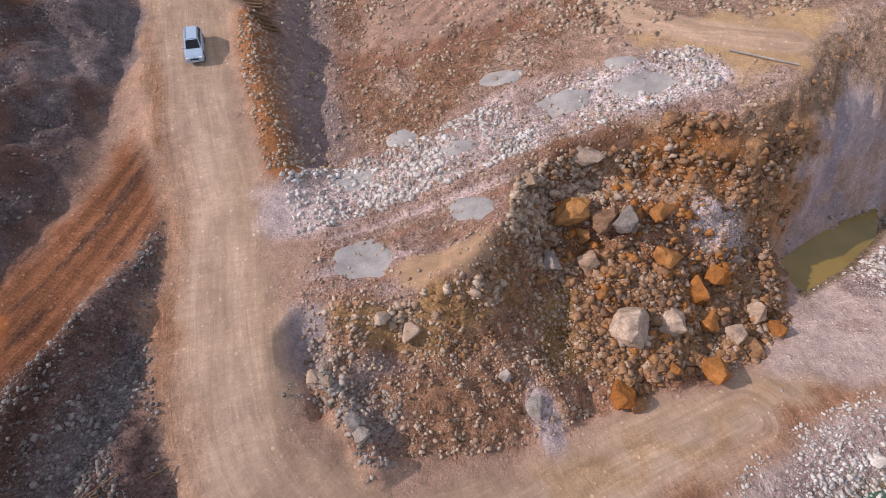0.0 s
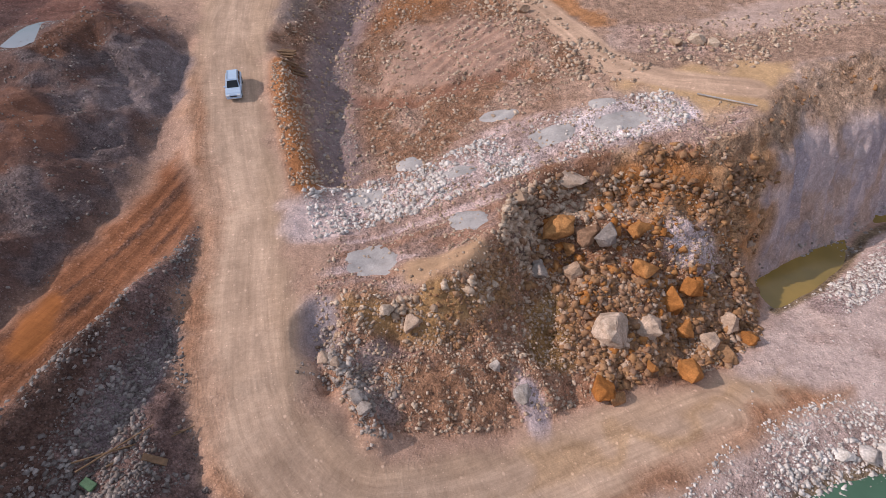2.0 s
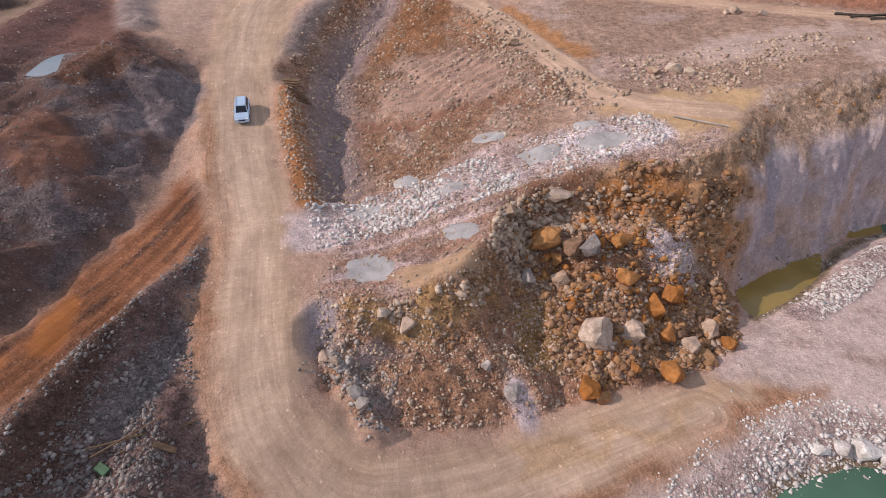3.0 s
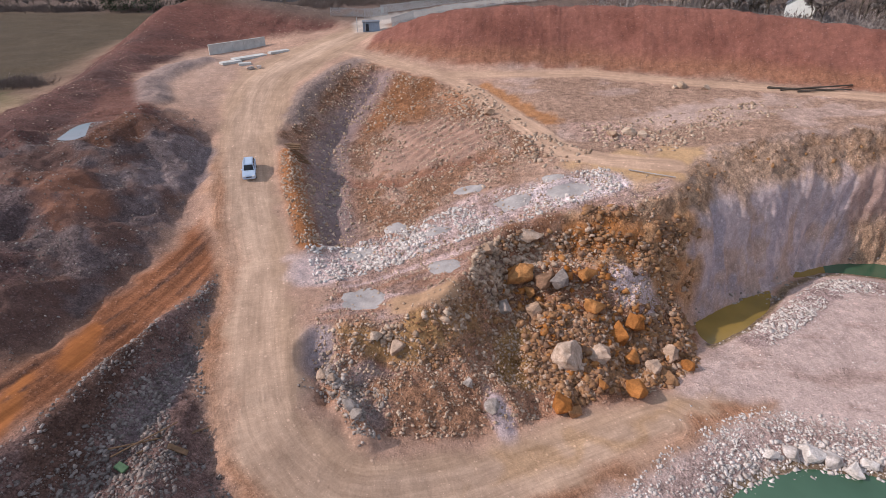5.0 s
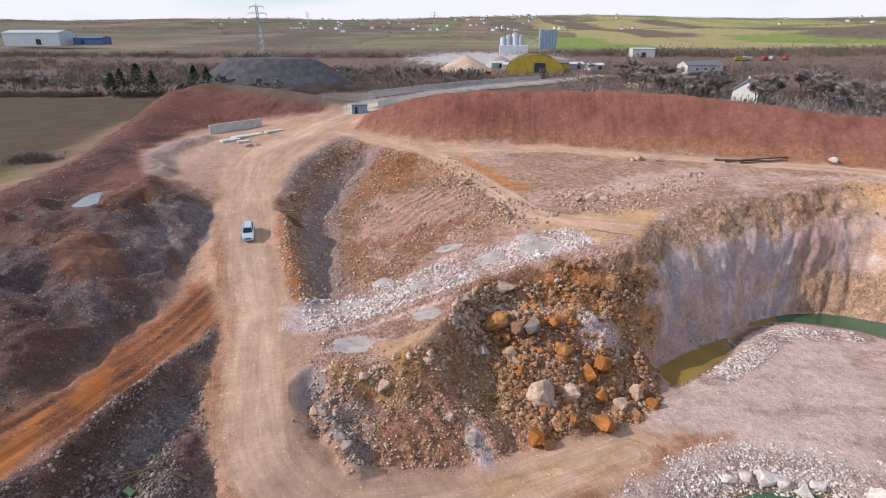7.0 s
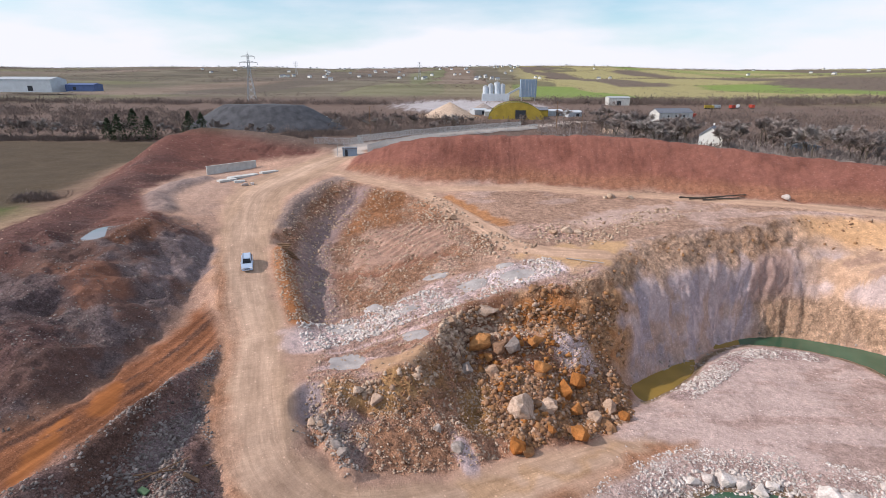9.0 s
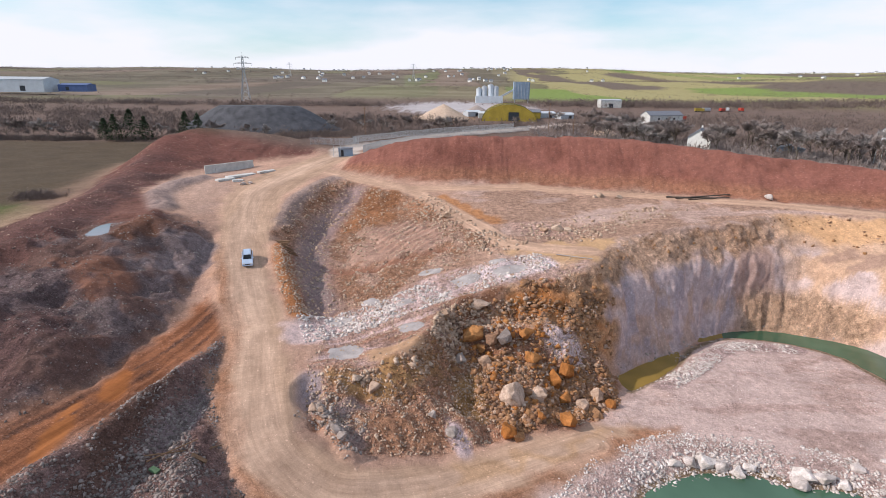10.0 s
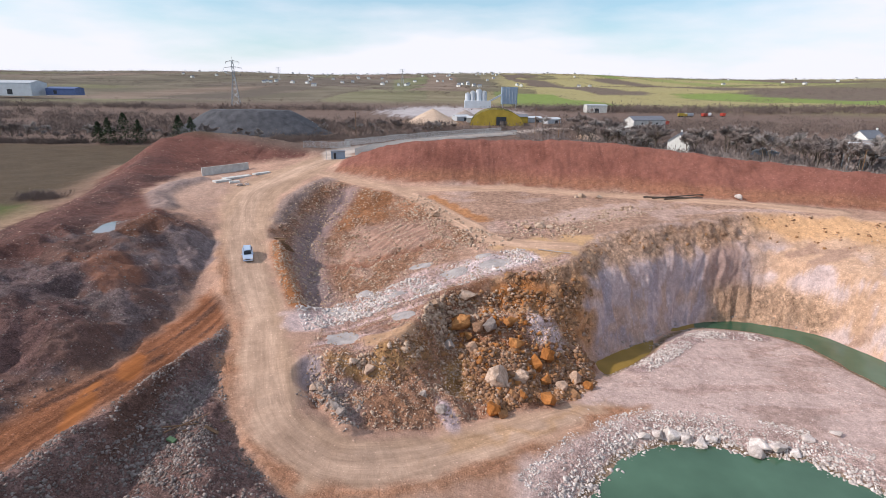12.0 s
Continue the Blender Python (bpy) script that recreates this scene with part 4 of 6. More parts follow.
used = np.zeros(X.shape)
lane_a, lane_b = np.zeros(X.shape), np.zeros(X.shape)
mud_line = [((a[0] + b[0]) / 2, (a[1] + b[1]) / 2) for a, b in zip(MUD_UP, MUD_LO)]
for k, (mask, pts) in enumerate(((step01(line_dist(X, Y, track_pts), 3.4, 1.6), track_pts), (step01(line_dist(X, Y, track2_pts), 2.8, 1.4), track2_pts), (M["mud"], mud_line), (M["road"], smooth_line([(*p, 0) for p in cl])))):
    sa, al = lane_coords(X, Y, pts)
    over = mask > used
    lane_a, lane_b, used = np.where(over, sa + 40 * k, lane_a), np.where(over, al, lane_b), np.maximum(used, mask)
H, W = X.shape
V = np.stack([PX, PY, PZ], -1).reshape(-1, 3)
idx = np.arange(H * W).reshape(H, W)
a, b_, c_, d_ = idx[:-1, :-1].ravel(), idx[:-1, 1:].ravel(), idx[1:, 1:].ravel(), idx[1:, :-1].ravel()
F = np.concatenate([np.stack([a, b_, c_], 1), np.stack([a, c_, d_], 1)])
ground_me = tri_mesh("ground", V, F, GROUND)
ground_me.attributes.new("tint", 'FLOAT_COLOR', 'POINT').data.foreach_set("color", np.concatenate([np.clip(tint, 0.005, 0.85), np.ones((H, W, 1))], -1).astype(np.float32).ravel())
ground_me.attributes.new("stony", 'FLOAT', 'POINT').data.foreach_set("value", stony.astype(np.float32).ravel())
ground_me.attributes.new("lane", 'FLOAT_VECTOR', 'POINT').data.foreach_set("vector", np.stack([lane_a, lane_b, 0 * lane_a], -1).astype(np.float32).ravel())
ground_me.attributes.new("used", 'FLOAT', 'POINT').data.foreach_set("value", used.astype(np.float32).ravel())
ground_me.polygons.foreach_set("use_smooth", np.ones(len(F), bool))
ground = tagged(new("ground", ground_me), "quarry ground of dusty earth, broken limestone and red soil", "ground", kind="structure")


def level(x, y):
    """The ground's height at a place or at arrays of places."""
    i = np.clip(np.searchsorted(GX, x) - 1, 0, W - 2)
    j = np.clip(np.searchsorted(GY, y) - 1, 0, H - 2)
    u, v = (x - GX[i]) / (GX[i + 1] - GX[i]), (y - GY[j]) / (GY[j + 1] - GY[j])
    return (PZ[j, i] * (1 - u) + PZ[j, i + 1] * u) * (1 - v) + (PZ[j + 1, i] * (1 - u) + PZ[j + 1, i + 1] * u) * v


def lev(x, y):
    return float(level(np.array([x]), np.array([y]))[0])


# ---------------------------------------------------------------- water
def pond(name, outline, z, mat, label, category="pond"):
    bm = bmesh.new()
    vs = [bm.verts.new((x, y, z)) for x, y in outline]
    f = bm.faces.new(vs)
    if f.normal.z < 0:
        f.normal_flip()
    bmesh.ops.triangulate(bm, faces=bm.faces)
    me = bpy.data.meshes.new(name)
    bm.to_mesh(me)
    bm.free()
    me.materials.append(mat)
    return tagged(new(name, me), label, category, kind="structure")


pond("water", [(24, -68), (22, -40), (27, -18), (35, -9), (44, -6.5), (53, -7), (56, -9.5), (62, -9), (66, -13), (71, -17), (79, -30), (88, -68)], -10.0, POND_GREEN,
     "still opaque green water of a flooded quarry sump")
pond("water", [(39.5, 6), (48, 9), (54, 13.5), (60, 19), (63.5, 22.2), (66, 30), (60, 28), (53, 23), (45, 18), (39, 13)], -10.0, POND_BROWN,
     "shallow brown silty water at the foot of the quarry face")
pond("water", [(66, 30), (63.5, 22.2), (70, 22.5), (77, 22), (80, 17), (82, 8), (85, -16), (89, -60), (108, -60), (102, -4), (95, 15), (90, 27), (80, 31), (73, 32)], -10.0, POND_GREEN,
     "narrow channel of green water below the quarry face")
bm = bmesh.new()
ring = [bm.verts.new((-47 + 2.4 * math.cos(t) * (1 + 0.2 * math.sin(3 * t)), 25.6 + 5.2 * math.sin(t) * (1 + 0.15 * math.cos(2 * t)), lev(-47, 25.6) + 0.06)) for t in np.arange(0, 6.28, 0.3)]
bm.faces.new(ring)
pud = bpy.data.meshes.new("puddle")
bm.to_mesh(pud)
bm.free()
pud.materials.append(PUDDLE)
tagged(new("puddle", pud), "pale puddle of standing water among red earth heaps", "puddle", kind="structure")


# ---------------------------------------------------------------- broken stone
def rock_hull(seed, flat=0.8, n=13):
    """An angular lump about one metre across: corners and triangles."""
    rng = np.random.default_rng(seed)
    bm = bmesh.new()
    p = rng.normal(size=(n, 3))
    p = p / np.linalg.norm(p, axis=1)[:, None] * rng.uniform(0.42, 0.58, (n, 1)) * (1, rng.uniform(0.65, 1), flat * rng.uniform(0.6, 1))
    if seed % 4:      # split blocks: skewed boxes with uneven corners
        p = np.array([(i, j, k) for i in (-1, 1) for j in (-1, 1) for k in (-1, 1)], float) * (0.42, rng.uniform(0.24, 0.40), 0.30 * flat) + rng.normal(0, 0.07, (8, 3))
        p[:, 0] += p[:, 2] * rng.normal(0, 0.5)
    for q in p:
        bm.verts.new(q)
    bmesh.ops.convex_hull(bm, input=bm.verts)
    for v in [v for v in bm.verts if not v.link_faces]:
        bm.verts.remove(v)
    bmesh.ops.triangulate(bm, faces=bm.faces)
    bm.verts.index_update()
    out = np.array([v.co[:] for v in bm.verts]), np.array([[v.index for v in f.verts] for f in bm.faces])
    bm.free()
    return out


HULLS = [rock_hull(40 + i, (0.6, 0.8, 1.0)[i % 3], 8 + i % 3) for i in range(12)]


def lumps(name, xs, ys, sizes, mat, label, category="rubble", sink=0.0, seed=1):
    """Loose stones lying on the ground, too many to count."""
    rng = np.random.default_rng(seed)
    zs = level(xs, ys)
    VV, FF, base = [], [], 0
    kinds = rng.integers(0, len(HULLS), len(xs))
    for k, (hv, hf) in enumerate(HULLS):
        sel = np.nonzero(kinds == k)[0]
        if not len(sel):
            continue
        n = len(sel)
        a, t1, t2 = rng.uniform(0, 6.28, n), rng.normal(0, 0.35, n), rng.normal(0, 0.35, n)
        ca, sa = np.cos(a), np.sin(a)
        v = hv[None] * (0.74 * sizes[sel, None, None] * rng.uniform(0.75, 1.25, (n, 1, 3)))
        y = v[..., 1] * np.cos(t1)[:, None] - v[..., 2] * np.sin(t1)[:, None]
        z = v[..., 1] * np.sin(t1)[:, None] + v[..., 2] * np.cos(t1)[:, None]
        x = v[..., 0] * np.cos(t2)[:, None] + z * np.sin(t2)[:, None]
        z = -v[..., 0] * np.sin(t2)[:, None] + z * np.cos(t2)[:, None]
        v = np.stack([x * ca[:, None] - y * sa[:, None] + xs[sel, None], x * sa[:, None] + y * ca[:, None] + ys[sel, None], z + zs[sel, None] + sink * sizes[sel, None]], -1)
        VV.append(v.reshape(-1, 3))
        FF.append((hf[None] + base + (np.arange(n) * len(hv))[:, None, None]).reshape(-1, 3))
        base += n * len(hv)
    me = tri_mesh(name, np.concatenate(VV), np.concatenate(FF), mat)
    return tagged(new(name, me), label, category, kind="stuff")


def strew(name, poly, n, lo, hi, mat, label, seed, power=2.2, clump=4.0, keep=None):
    """Stones strewn over an area in drifts: many small ones, few large."""
    rng = np.random.default_rng(seed)
    P = np.array([p[:2] for p in poly])
    x, y = rng.uniform(*np.stack([P.min(0), P.max(0)])[:, 0], n * 7), rng.uniform(*np.stack([P.min(0), P.max(0)])[:, 1], n * 7)
    ok = inside(x, y, poly) & (fbm(x / clump, y / clump, seed * 1.7, 3) + rng.uniform(-0.7, 0.7, len(x)) > 0)
    if keep is not None:
        ok &= keep(x, y)
    x, y = x[ok][:n], y[ok][:n]
    u = rng.uniform(0, 1, len(x))
    return lumps(name, x, y, lo + (hi - lo) * u ** (power * 1.6), mat, label, seed=seed)


def along(pts, half):
    """A strip of that half width along a line."""
    P = np.array([p[:2] for p in pts], float)
    d = np.gradient(P, axis=0)
    nrm = np.stack([-d[:, 1], d[:, 0]], 1) / np.linalg.norm(d, axis=1)[:, None]
    return [tuple(p) for p in P + nrm * half] + [tuple(p) for p in (P - nrm * half)[::-1]]


white_band = along([(-8, 6), (-2, 9), (6, 12.5), (14, 16.5), (22, 19.5), (30, 21)], 3.6)
strew("rubble", slide_poly, 7560, 0.14, 1.25, STONE_MIXED, "angular brown and ochre blocks of a rock slide", 1, 2.0, 9.0)
strew("rubble", [(14, 6), (15, 9), (22, 11), (30, 10), (34, 6), (30, 0), (22, -4), (19, 2)], 520, 0.25, 1.4, STONE_ORANGE, "rust-orange blocks among the rock slide", 2, 1.5, 3.0)
strew("rubble", [(30, 2), (33, 9), (39, 9), (38.6, 3), (33, -2)], 882, 0.25, 1.32, STONE_MIXED, "grey-brown blocks at the foot of the slide", 3, 1.3, 6.0)
strew("rubble", slope_poly, 10920, 0.08, 0.62, STONE_BROWN, "small earthy stones on the bench slope", 4, 2.4, 3.0)
strew("rubble", [(11, 3), (12, 9), (17.5, 12.6), (24, 13.5), (23, 10), (17, 9), (15, 3)], 1092, 0.22, 1.23, STONE_BROWN, "dark shattered blocks under the bench edge", 5, 1.4, 8.0)
strew("rubble", white_band, 5200, 0.10, 0.80, STONE_PALE, "white crushed limestone along the bench", 6, 2.2, 4.0)
strew("rubble", bench_poly, 3570, 0.08, 0.55, STONE_BROWN, "small brown stones on the bench", 7, 2.4, 2.5)
strew("rubble", along(SHORE_NEAR[1:10], 2.6), 3600, 0.14, 0.80, STONE_PALE, "pale broken limestone along the pond shore", 8, 1.7, 6.0, keep=lambda x, y: level(x, y) > -10.3)
strew("rubble", along(BANK_NEAR[1:7], 3.2), 6300, 0.07, 0.53, STONE_PALE, "pale gravelly stones on the pit floor's edge", 9, 2.2, 3.0)
strew("rubble", along(FLOOR_BANK[:5], 1.9), 3150, 0.14, 0.70, STONE_PALE, "ridge of pale stones beside the silty water", 10, 1.8, 6.0)
strew("rubble", floor_poly, 3150, 0.04, 0.31, STONE_PALE, "scattered pale stones on the quarry floor", 11, 2.6, 5.0)
strew("rubble", low_poly, 10500, 0.08, 0.58, STONE_DARK, "grey stones on the spoil below the track", 12, 2.3, 3.0)
strew("rubble", [(-19, -26), (-9, -30), (-10, -20), (-14, -16), (-15.5, -9), (-18, -14)], 2940, 0.09, 0.62, STONE_DARK, "loose grey rubble in the spoil hollow", 13, 2.0, 4.0)
strew("rubble", heap_poly, 7000, 0.07, 0.46, STONE_DARK, "grey stones on the dark spoil heaps", 14, 2.4, 4.0)
strew("rubble", bowl_poly, 8820, 0.09, 0.78, STONE_BROWN, "brown stones strewn over the hollow", 15, 2.4, 4.0)
strew("rubble", along(BOWL_RIM[2:] + [(26, 27, 0)], 4.0), 1300, 0.14, 1.05, STONE_BROWN, "larger stones along the rim of the hollow", 16, 1.8, 3.0)
strew("rubble", along(BANK_TOE[2:], 3.0), 1300, 0.09, 0.50, STONE_GREY, "grey stones at the toe of the bank", 17, 2.0, 3.0)
strew("rubble", along(BANK_CREST, 1.5), 1470, 0.08, 0.60, STONE_BROWN, "ochre stones on the bank beside the road", 18, 2.0, 3.0)
strew("rubble", [(26, 32), (28, 41), (44, 44), (60, 50), (64, 46), (48, 36), (40, 30)], 1700, 0.12, 0.95, STONE_BROWN, "stone heaps on the upper terrace", 19, 2.2, 3.0)
strew("rubble", along([(p[0] + 0.6, p[1] - 0.9) for p in FACE_FOOT[:8]], 1.6), 1470, 0.11, 0.70, STONE_GREY, "fallen stones at the foot of the face", 20, 2.0, 4.0)
strew("rubble", face_poly, 2600, 0.16, 1.0, STONE_MIXED, "broken blocks jutting from the stained buttress", 21, 1.8, 3.0, keep=lambda x, y: (x < 40.5) | (level(x, y) > 5.0))
strew("rubble", [(-4.5, -10.5), (-3.5, -6), (0, -7), (4, -10), (2.5, -13.5), (-1, -11)], 620, 0.10, 0.62, STONE_GREY, "pale blocks tipped beside the ramp", 22, 2.2, 2.0)
strew("rubble", [(3, -4), (8.5, -0.5), (11.5, 4), (14.5, 4), (13.5, -3), (8, -6)], 1500, 0.10, 0.75, STONE_MIXED, "angular ochre stones on the steep end of the bench", 24, 2.0, 3.0)
strew("rubble", along([(-2.0, -8.4), (0.3, -10.8), (1.8, -13), (3.2, -14.8)], 1.0), 420, 0.12, 0.8, STONE_GREY, "pale blocks in a drift beside the ramp", 28, 1.6, 2.0)
strew("rubble", slide_poly, 5200, 0.08, 0.34, STONE_BROWN, "small broken stones filling the rock slide", 25, 2.0, 9.0)
strew("rubble", ridge_poly, 3150, 0.07, 0.44, STONE_BROWN, "stones on the reddish embankment", 23, 2.2, 5.0)


strew("rubble", along([(2.5, -4.4), (6, -3.2), (9.5, -1.4), (12.6, 0.6)], 1.0), 120, 0.3, 1.2, STONE_BROWN, "tan ledges and blocks cropping out of the bench slope", 26, 1.0, 3.0)
strew("rubble", along([(25, 13.2), (30, 12.6), (35, 13), (39, 15)], 2.2), 420, 0.3, 1.5, STONE_MIXED, "ochre blocks split from the buttress", 27, 1.4, 3.0)


def boulder(x, y, wide, tall, mat, seed, label, group="boulders of the rock slide", turn=0.0):
    """One large block: a chipped hull with worn edges."""
    rng = np.random.default_rng(900 + seed)
    bm = bmesh.new()
    for q in rng.normal(size=(15, 3)):
        q = q / np.sum(np.abs(q) ** 3.2) ** (1 / 3.2) * rng.uniform(0.40, 0.52)
        bm.verts.new((q[0] * wide * 1.3, q[1] * wide * 1.08, q[2] * tall * 1.12))
    bmesh.ops.convex_hull(bm, input=bm.verts)
    for v in [v for v in bm.verts if not v.link_faces]:
        bm.verts.remove(v)
    bmesh.ops.bevel(bm, geom=list(bm.edges), offset=0.025 * wide, segments=1, affect='EDGES')
    bmesh.ops.triangulate(bm, faces=bm.faces)
    for _ in range(2):
        bmesh.ops.subdivide_edges(bm, edges=[e for e in bm.edges if e.calc_length() > 0.2 * wide], cuts=1)
        bmesh.ops.triangulate(bm, faces=bm.faces)
    for v in bm.verts:
        v.co *= 1 + 0.10 * noise.noise(v.co * (2.8 / wide) + Vector((seed, 0, 0))) + 0.07 * noise.noise(v.co * (7 / wide)) + 0.03 * noise.noise(v.co * (18 / wide))
    me = bpy.data.meshes.new("boulder")
    bm.to_mesh(me)
    bm.free()
    me.materials.append(mat)
    ob = new("boulder", me)
    ob.matrix_world = pose(x, y, lev(x, y) + tall * 0.24, rng.uniform(-14, 14), rng.uniform(-14, 14), turn)
    return tagged(ob, label, "boulder", group)


STONE_TAN = rubble_material("ochre_stained_limestone", (0.42, 0.30, 0.23), (0.52, 0.40, 0.33))
ORANGE_L, PALE_L, GREY_L = "rust-orange angular boulder lying on the rock slide", "large pale limestone boulder with ochre stains", "blue-grey limestone boulder on the rock slide"
for i, (x, y, wd, tl, mt, lb) in enumerate((
        (17.2, 8.2, 2.9, 2.7, STONE_ORANGE, ORANGE_L), (20.3, 8.0, 2.6, 2.4, STONE_MIXED, "tan angular boulder on the rock slide"), (22.0, 7.8, 2.6, 2.2, STONE_DARK, GREY_L),
        (26.1, 5.6, 2.4, 2.6, STONE_ORANGE, ORANGE_L), (28.8, 3.6, 2.2, 3.2, STONE_ORANGE, "tall rust-orange slab standing in the rock slide"),
        (30.8, 5.4, 1.9, 3.0, STONE_ORANGE, "rust-orange slab leaning in the rock slide"), (22.8, -0.3, 4.0, 3.7, STONE_TAN, PALE_L), (26.2, 0.4, 2.5, 2.1, STONE_TAN, GREY_L),
        (29.5, -3.0, 2.2, 1.9, STONE_ORANGE, "rust-orange boulder at the edge of the haul road"), (25.9, -3.7, 1.1, 1.9, STONE_ORANGE, "narrow orange block at the edge of the road"),
        (20.9, -6.2, 2.6, 1.9, STONE_ORANGE, "rust-orange boulder fallen beside the haul road"), (22.5, -6.8, 1.7, 1.3, STONE_MIXED, "brown split block beside the haul road"),
        (35.1, 3.5, 1.8, 2.3, STONE_TAN, "pale upright limestone block at the slide's foot"), (36.8, 2.4, 1.5, 2.0, STONE_ORANGE, ORANGE_L),
        (34.3, 0.1, 2.2, 1.2, STONE_MIXED, "flat tan block at the edge of the floor"), (25.5, 8.8, 2.2, 1.4, STONE_ORANGE, ORANGE_L), (18.8, 4.5, 1.8, 1.6, STONE_MIXED, "tan block on the rock slide"),
        (15.4, 3.5, 1.7, 1.6, STONE_GREY, "dark block under the bench edge"), (18.4, 7.0, 1.3, 1.2, STONE_ORANGE, ORANGE_L), (12.9, 8.6, 1.6, 1.2, STONE_BROWN, "grey block at the bench edge"),
        (18.3, 12.2, 2.5, 1.8, STONE_MIXED, "brown block under the bench edge"), (4.1, -4.8, 1.8, 1.1, STONE_TAN, "pale block in the earthy slope"), (-2.6, -8.9, 1.1, 0.8, STONE_TAN, "pale block beside the ramp"),
        (-1.5, -9.3, 0.9, 0.7, STONE_TAN, "pale block beside the ramp"), (0.7, -11.7, 1.2, 0.9, STONE_GREY, "grey block beside the ramp"), (1.5, -12.4, 1.1, 0.8, STONE_GREY, "grey block beside the ramp"),
        (14.1, -8.2, 1.7, 0.7, STONE_GREY, "grey slab at the toe of the slope"), (30.1, 1.8, 2.4, 1.1, STONE_ORANGE, "flat rust-orange slab on the rock slide"), (32.6, 0.9, 1.8, 1.2, STONE_TAN, "pale block at the slide's foot"),
        (11.8, -6.6, 1.2, 0.9, STONE_GREY, "grey block on the slope"), (1.8, -4.2, 1.3, 0.9, STONE_BROWN, "brown block on the slope"))):
    boulder(x, y, wd, tl, mt, i, lb, turn=37 * i)
for i, (x, y, wd, tl) in enumerate(((45.5, -8.6, 2.2, 1.4), (47.2, -9.2, 1.8, 1.2), (43.5, -8.9, 1.6, 1.1), (56.2, -10.8, 2.3, 1.2), (58.3, -11.2, 2.2, 1.2), (55.2, -11.9, 2.1, 1.1),
                                    (48.8, -9.9, 1.7, 1.1), (41.5, -9.3, 1.5, 1.0), (63.1, -10.0, 1.6, 0.9), (68.0, -8.6, 1.5, 0.7), (50.5, -9.4, 1.4, 0.9), (60.3, -12.0, 1.5, 0.8))):
    boulder(x, y, wd, tl, STONE_PALE, 60 + i, "pale limestone boulder at the water's edge", "boulders along the pond shore", 53 * i)
for i, (x, y, s) in enumerate(((48.8, 58.6, 1.5), (52.6, 57.3, 1.3), (47.3, 58.2, 0.9), (32, 35.9, 1.3), (34.5, 36.3, 1.5), (36.4, 35.6, 1.1), (12.8, 46.7, 1.3), (-38.4, 67, 1.1), (-37, 68, 0.9), (84.3, 53.2, 1.5))):
    boulder(x, y, s * 1.2, s, STONE_BROWN if i < 7 else STONE_PALE, 80 + i, "weathered brown boulder on the upper terrace" if i < 7 else "pale block of stone on bare ground", "boulders of the upper terrace", 31 * i)


def dust_patch(x, y, rx, ry, turn, seed):
    """A low flat cone of drill dust round a blast hole."""
    bm = bmesh.new()
    rings, n = 5, 26
    c, s = math.cos(radians(turn)), math.sin(radians(turn))
    rows = []
    for k in range(rings + 1):
        f = k / rings
        row = []
        for j in range(n):
            a = 6.2832 * j / n
            w = 1 + 0.26 * noise.noise(Vector((math.cos(a) * 1.7, math.sin(a) * 1.7, seed))) + 0.09 * noise.noise(Vector((math.cos(a) * 5, math.sin(a) * 5, seed)))
            u, v = rx * f * w * math.cos(a), ry * f * w * math.sin(a)
            px, py = x + c * u - s * v, y + s * u + c * v
            row.append(bm.verts.new((px, py, lev(px, py) + 0.10 * (1 - f ** 3) - 0.06 * (f == 1) + 0.03 * noise.noise(Vector((px, py, 3))))))
        rows.append(row)
    for k in range(rings):
        for j in range(n):
            bm.faces.new((rows[k][j], rows[k + 1][j], rows[k + 1][(j + 1) % n], rows[k][(j + 1) % n]))
    bmesh.ops.remove_doubles(bm, verts=bm.verts, dist=0.002)
    bmesh.ops.recalc_face_normals(bm, faces=bm.faces)
    me = bpy.data.meshes.new("dust_mound")
    bm.to_mesh(me)
    bm.free()
    me.materials.append(DUST_GREY)
    for p in me.polygons:
        p.use_smooth = True
    tagged(new("dust_mound", me), "flat grey mound of drill dust on the rock bench", "dust mound", "drill dust mounds on the bench")


for i, p in enumerate(((-0.2, 0.6, 2.8, 2.2, 0), (8.2, 5.6, 2.2, 1.5, -10), (-2.8, 10.1, 2.1, 1.5, 15), (0.9, 15.0, 1.8, 1.2, 0), (6.4, 12.8, 2.0, 1.1, 10), (10.2, 21.8, 2.6, 1.3, 5),
                       (16.4, 17.9, 2.8, 1.5, 8), (23.6, 19.2, 3.2, 1.7, 15), (21.7, 22.2, 1.8, 1.0, 0))):
    dust_patch(*p, i)


# ---------------------------------------------------------------- the parked car on the haul road
def wheel(parent, x, y):
    w = part("wheel", rod(bmesh.new(), (x, y - 0.11, 0.36), (x, y + 0.11, 0.36), 0.36, 18), RUBBER, parent)
    part("rim", rod(bmesh.new(), (x, y - 0.12, 0.36), (x, y + 0.12, 0.36), 0.22, 12), GALV, w, "silver wheel rim")


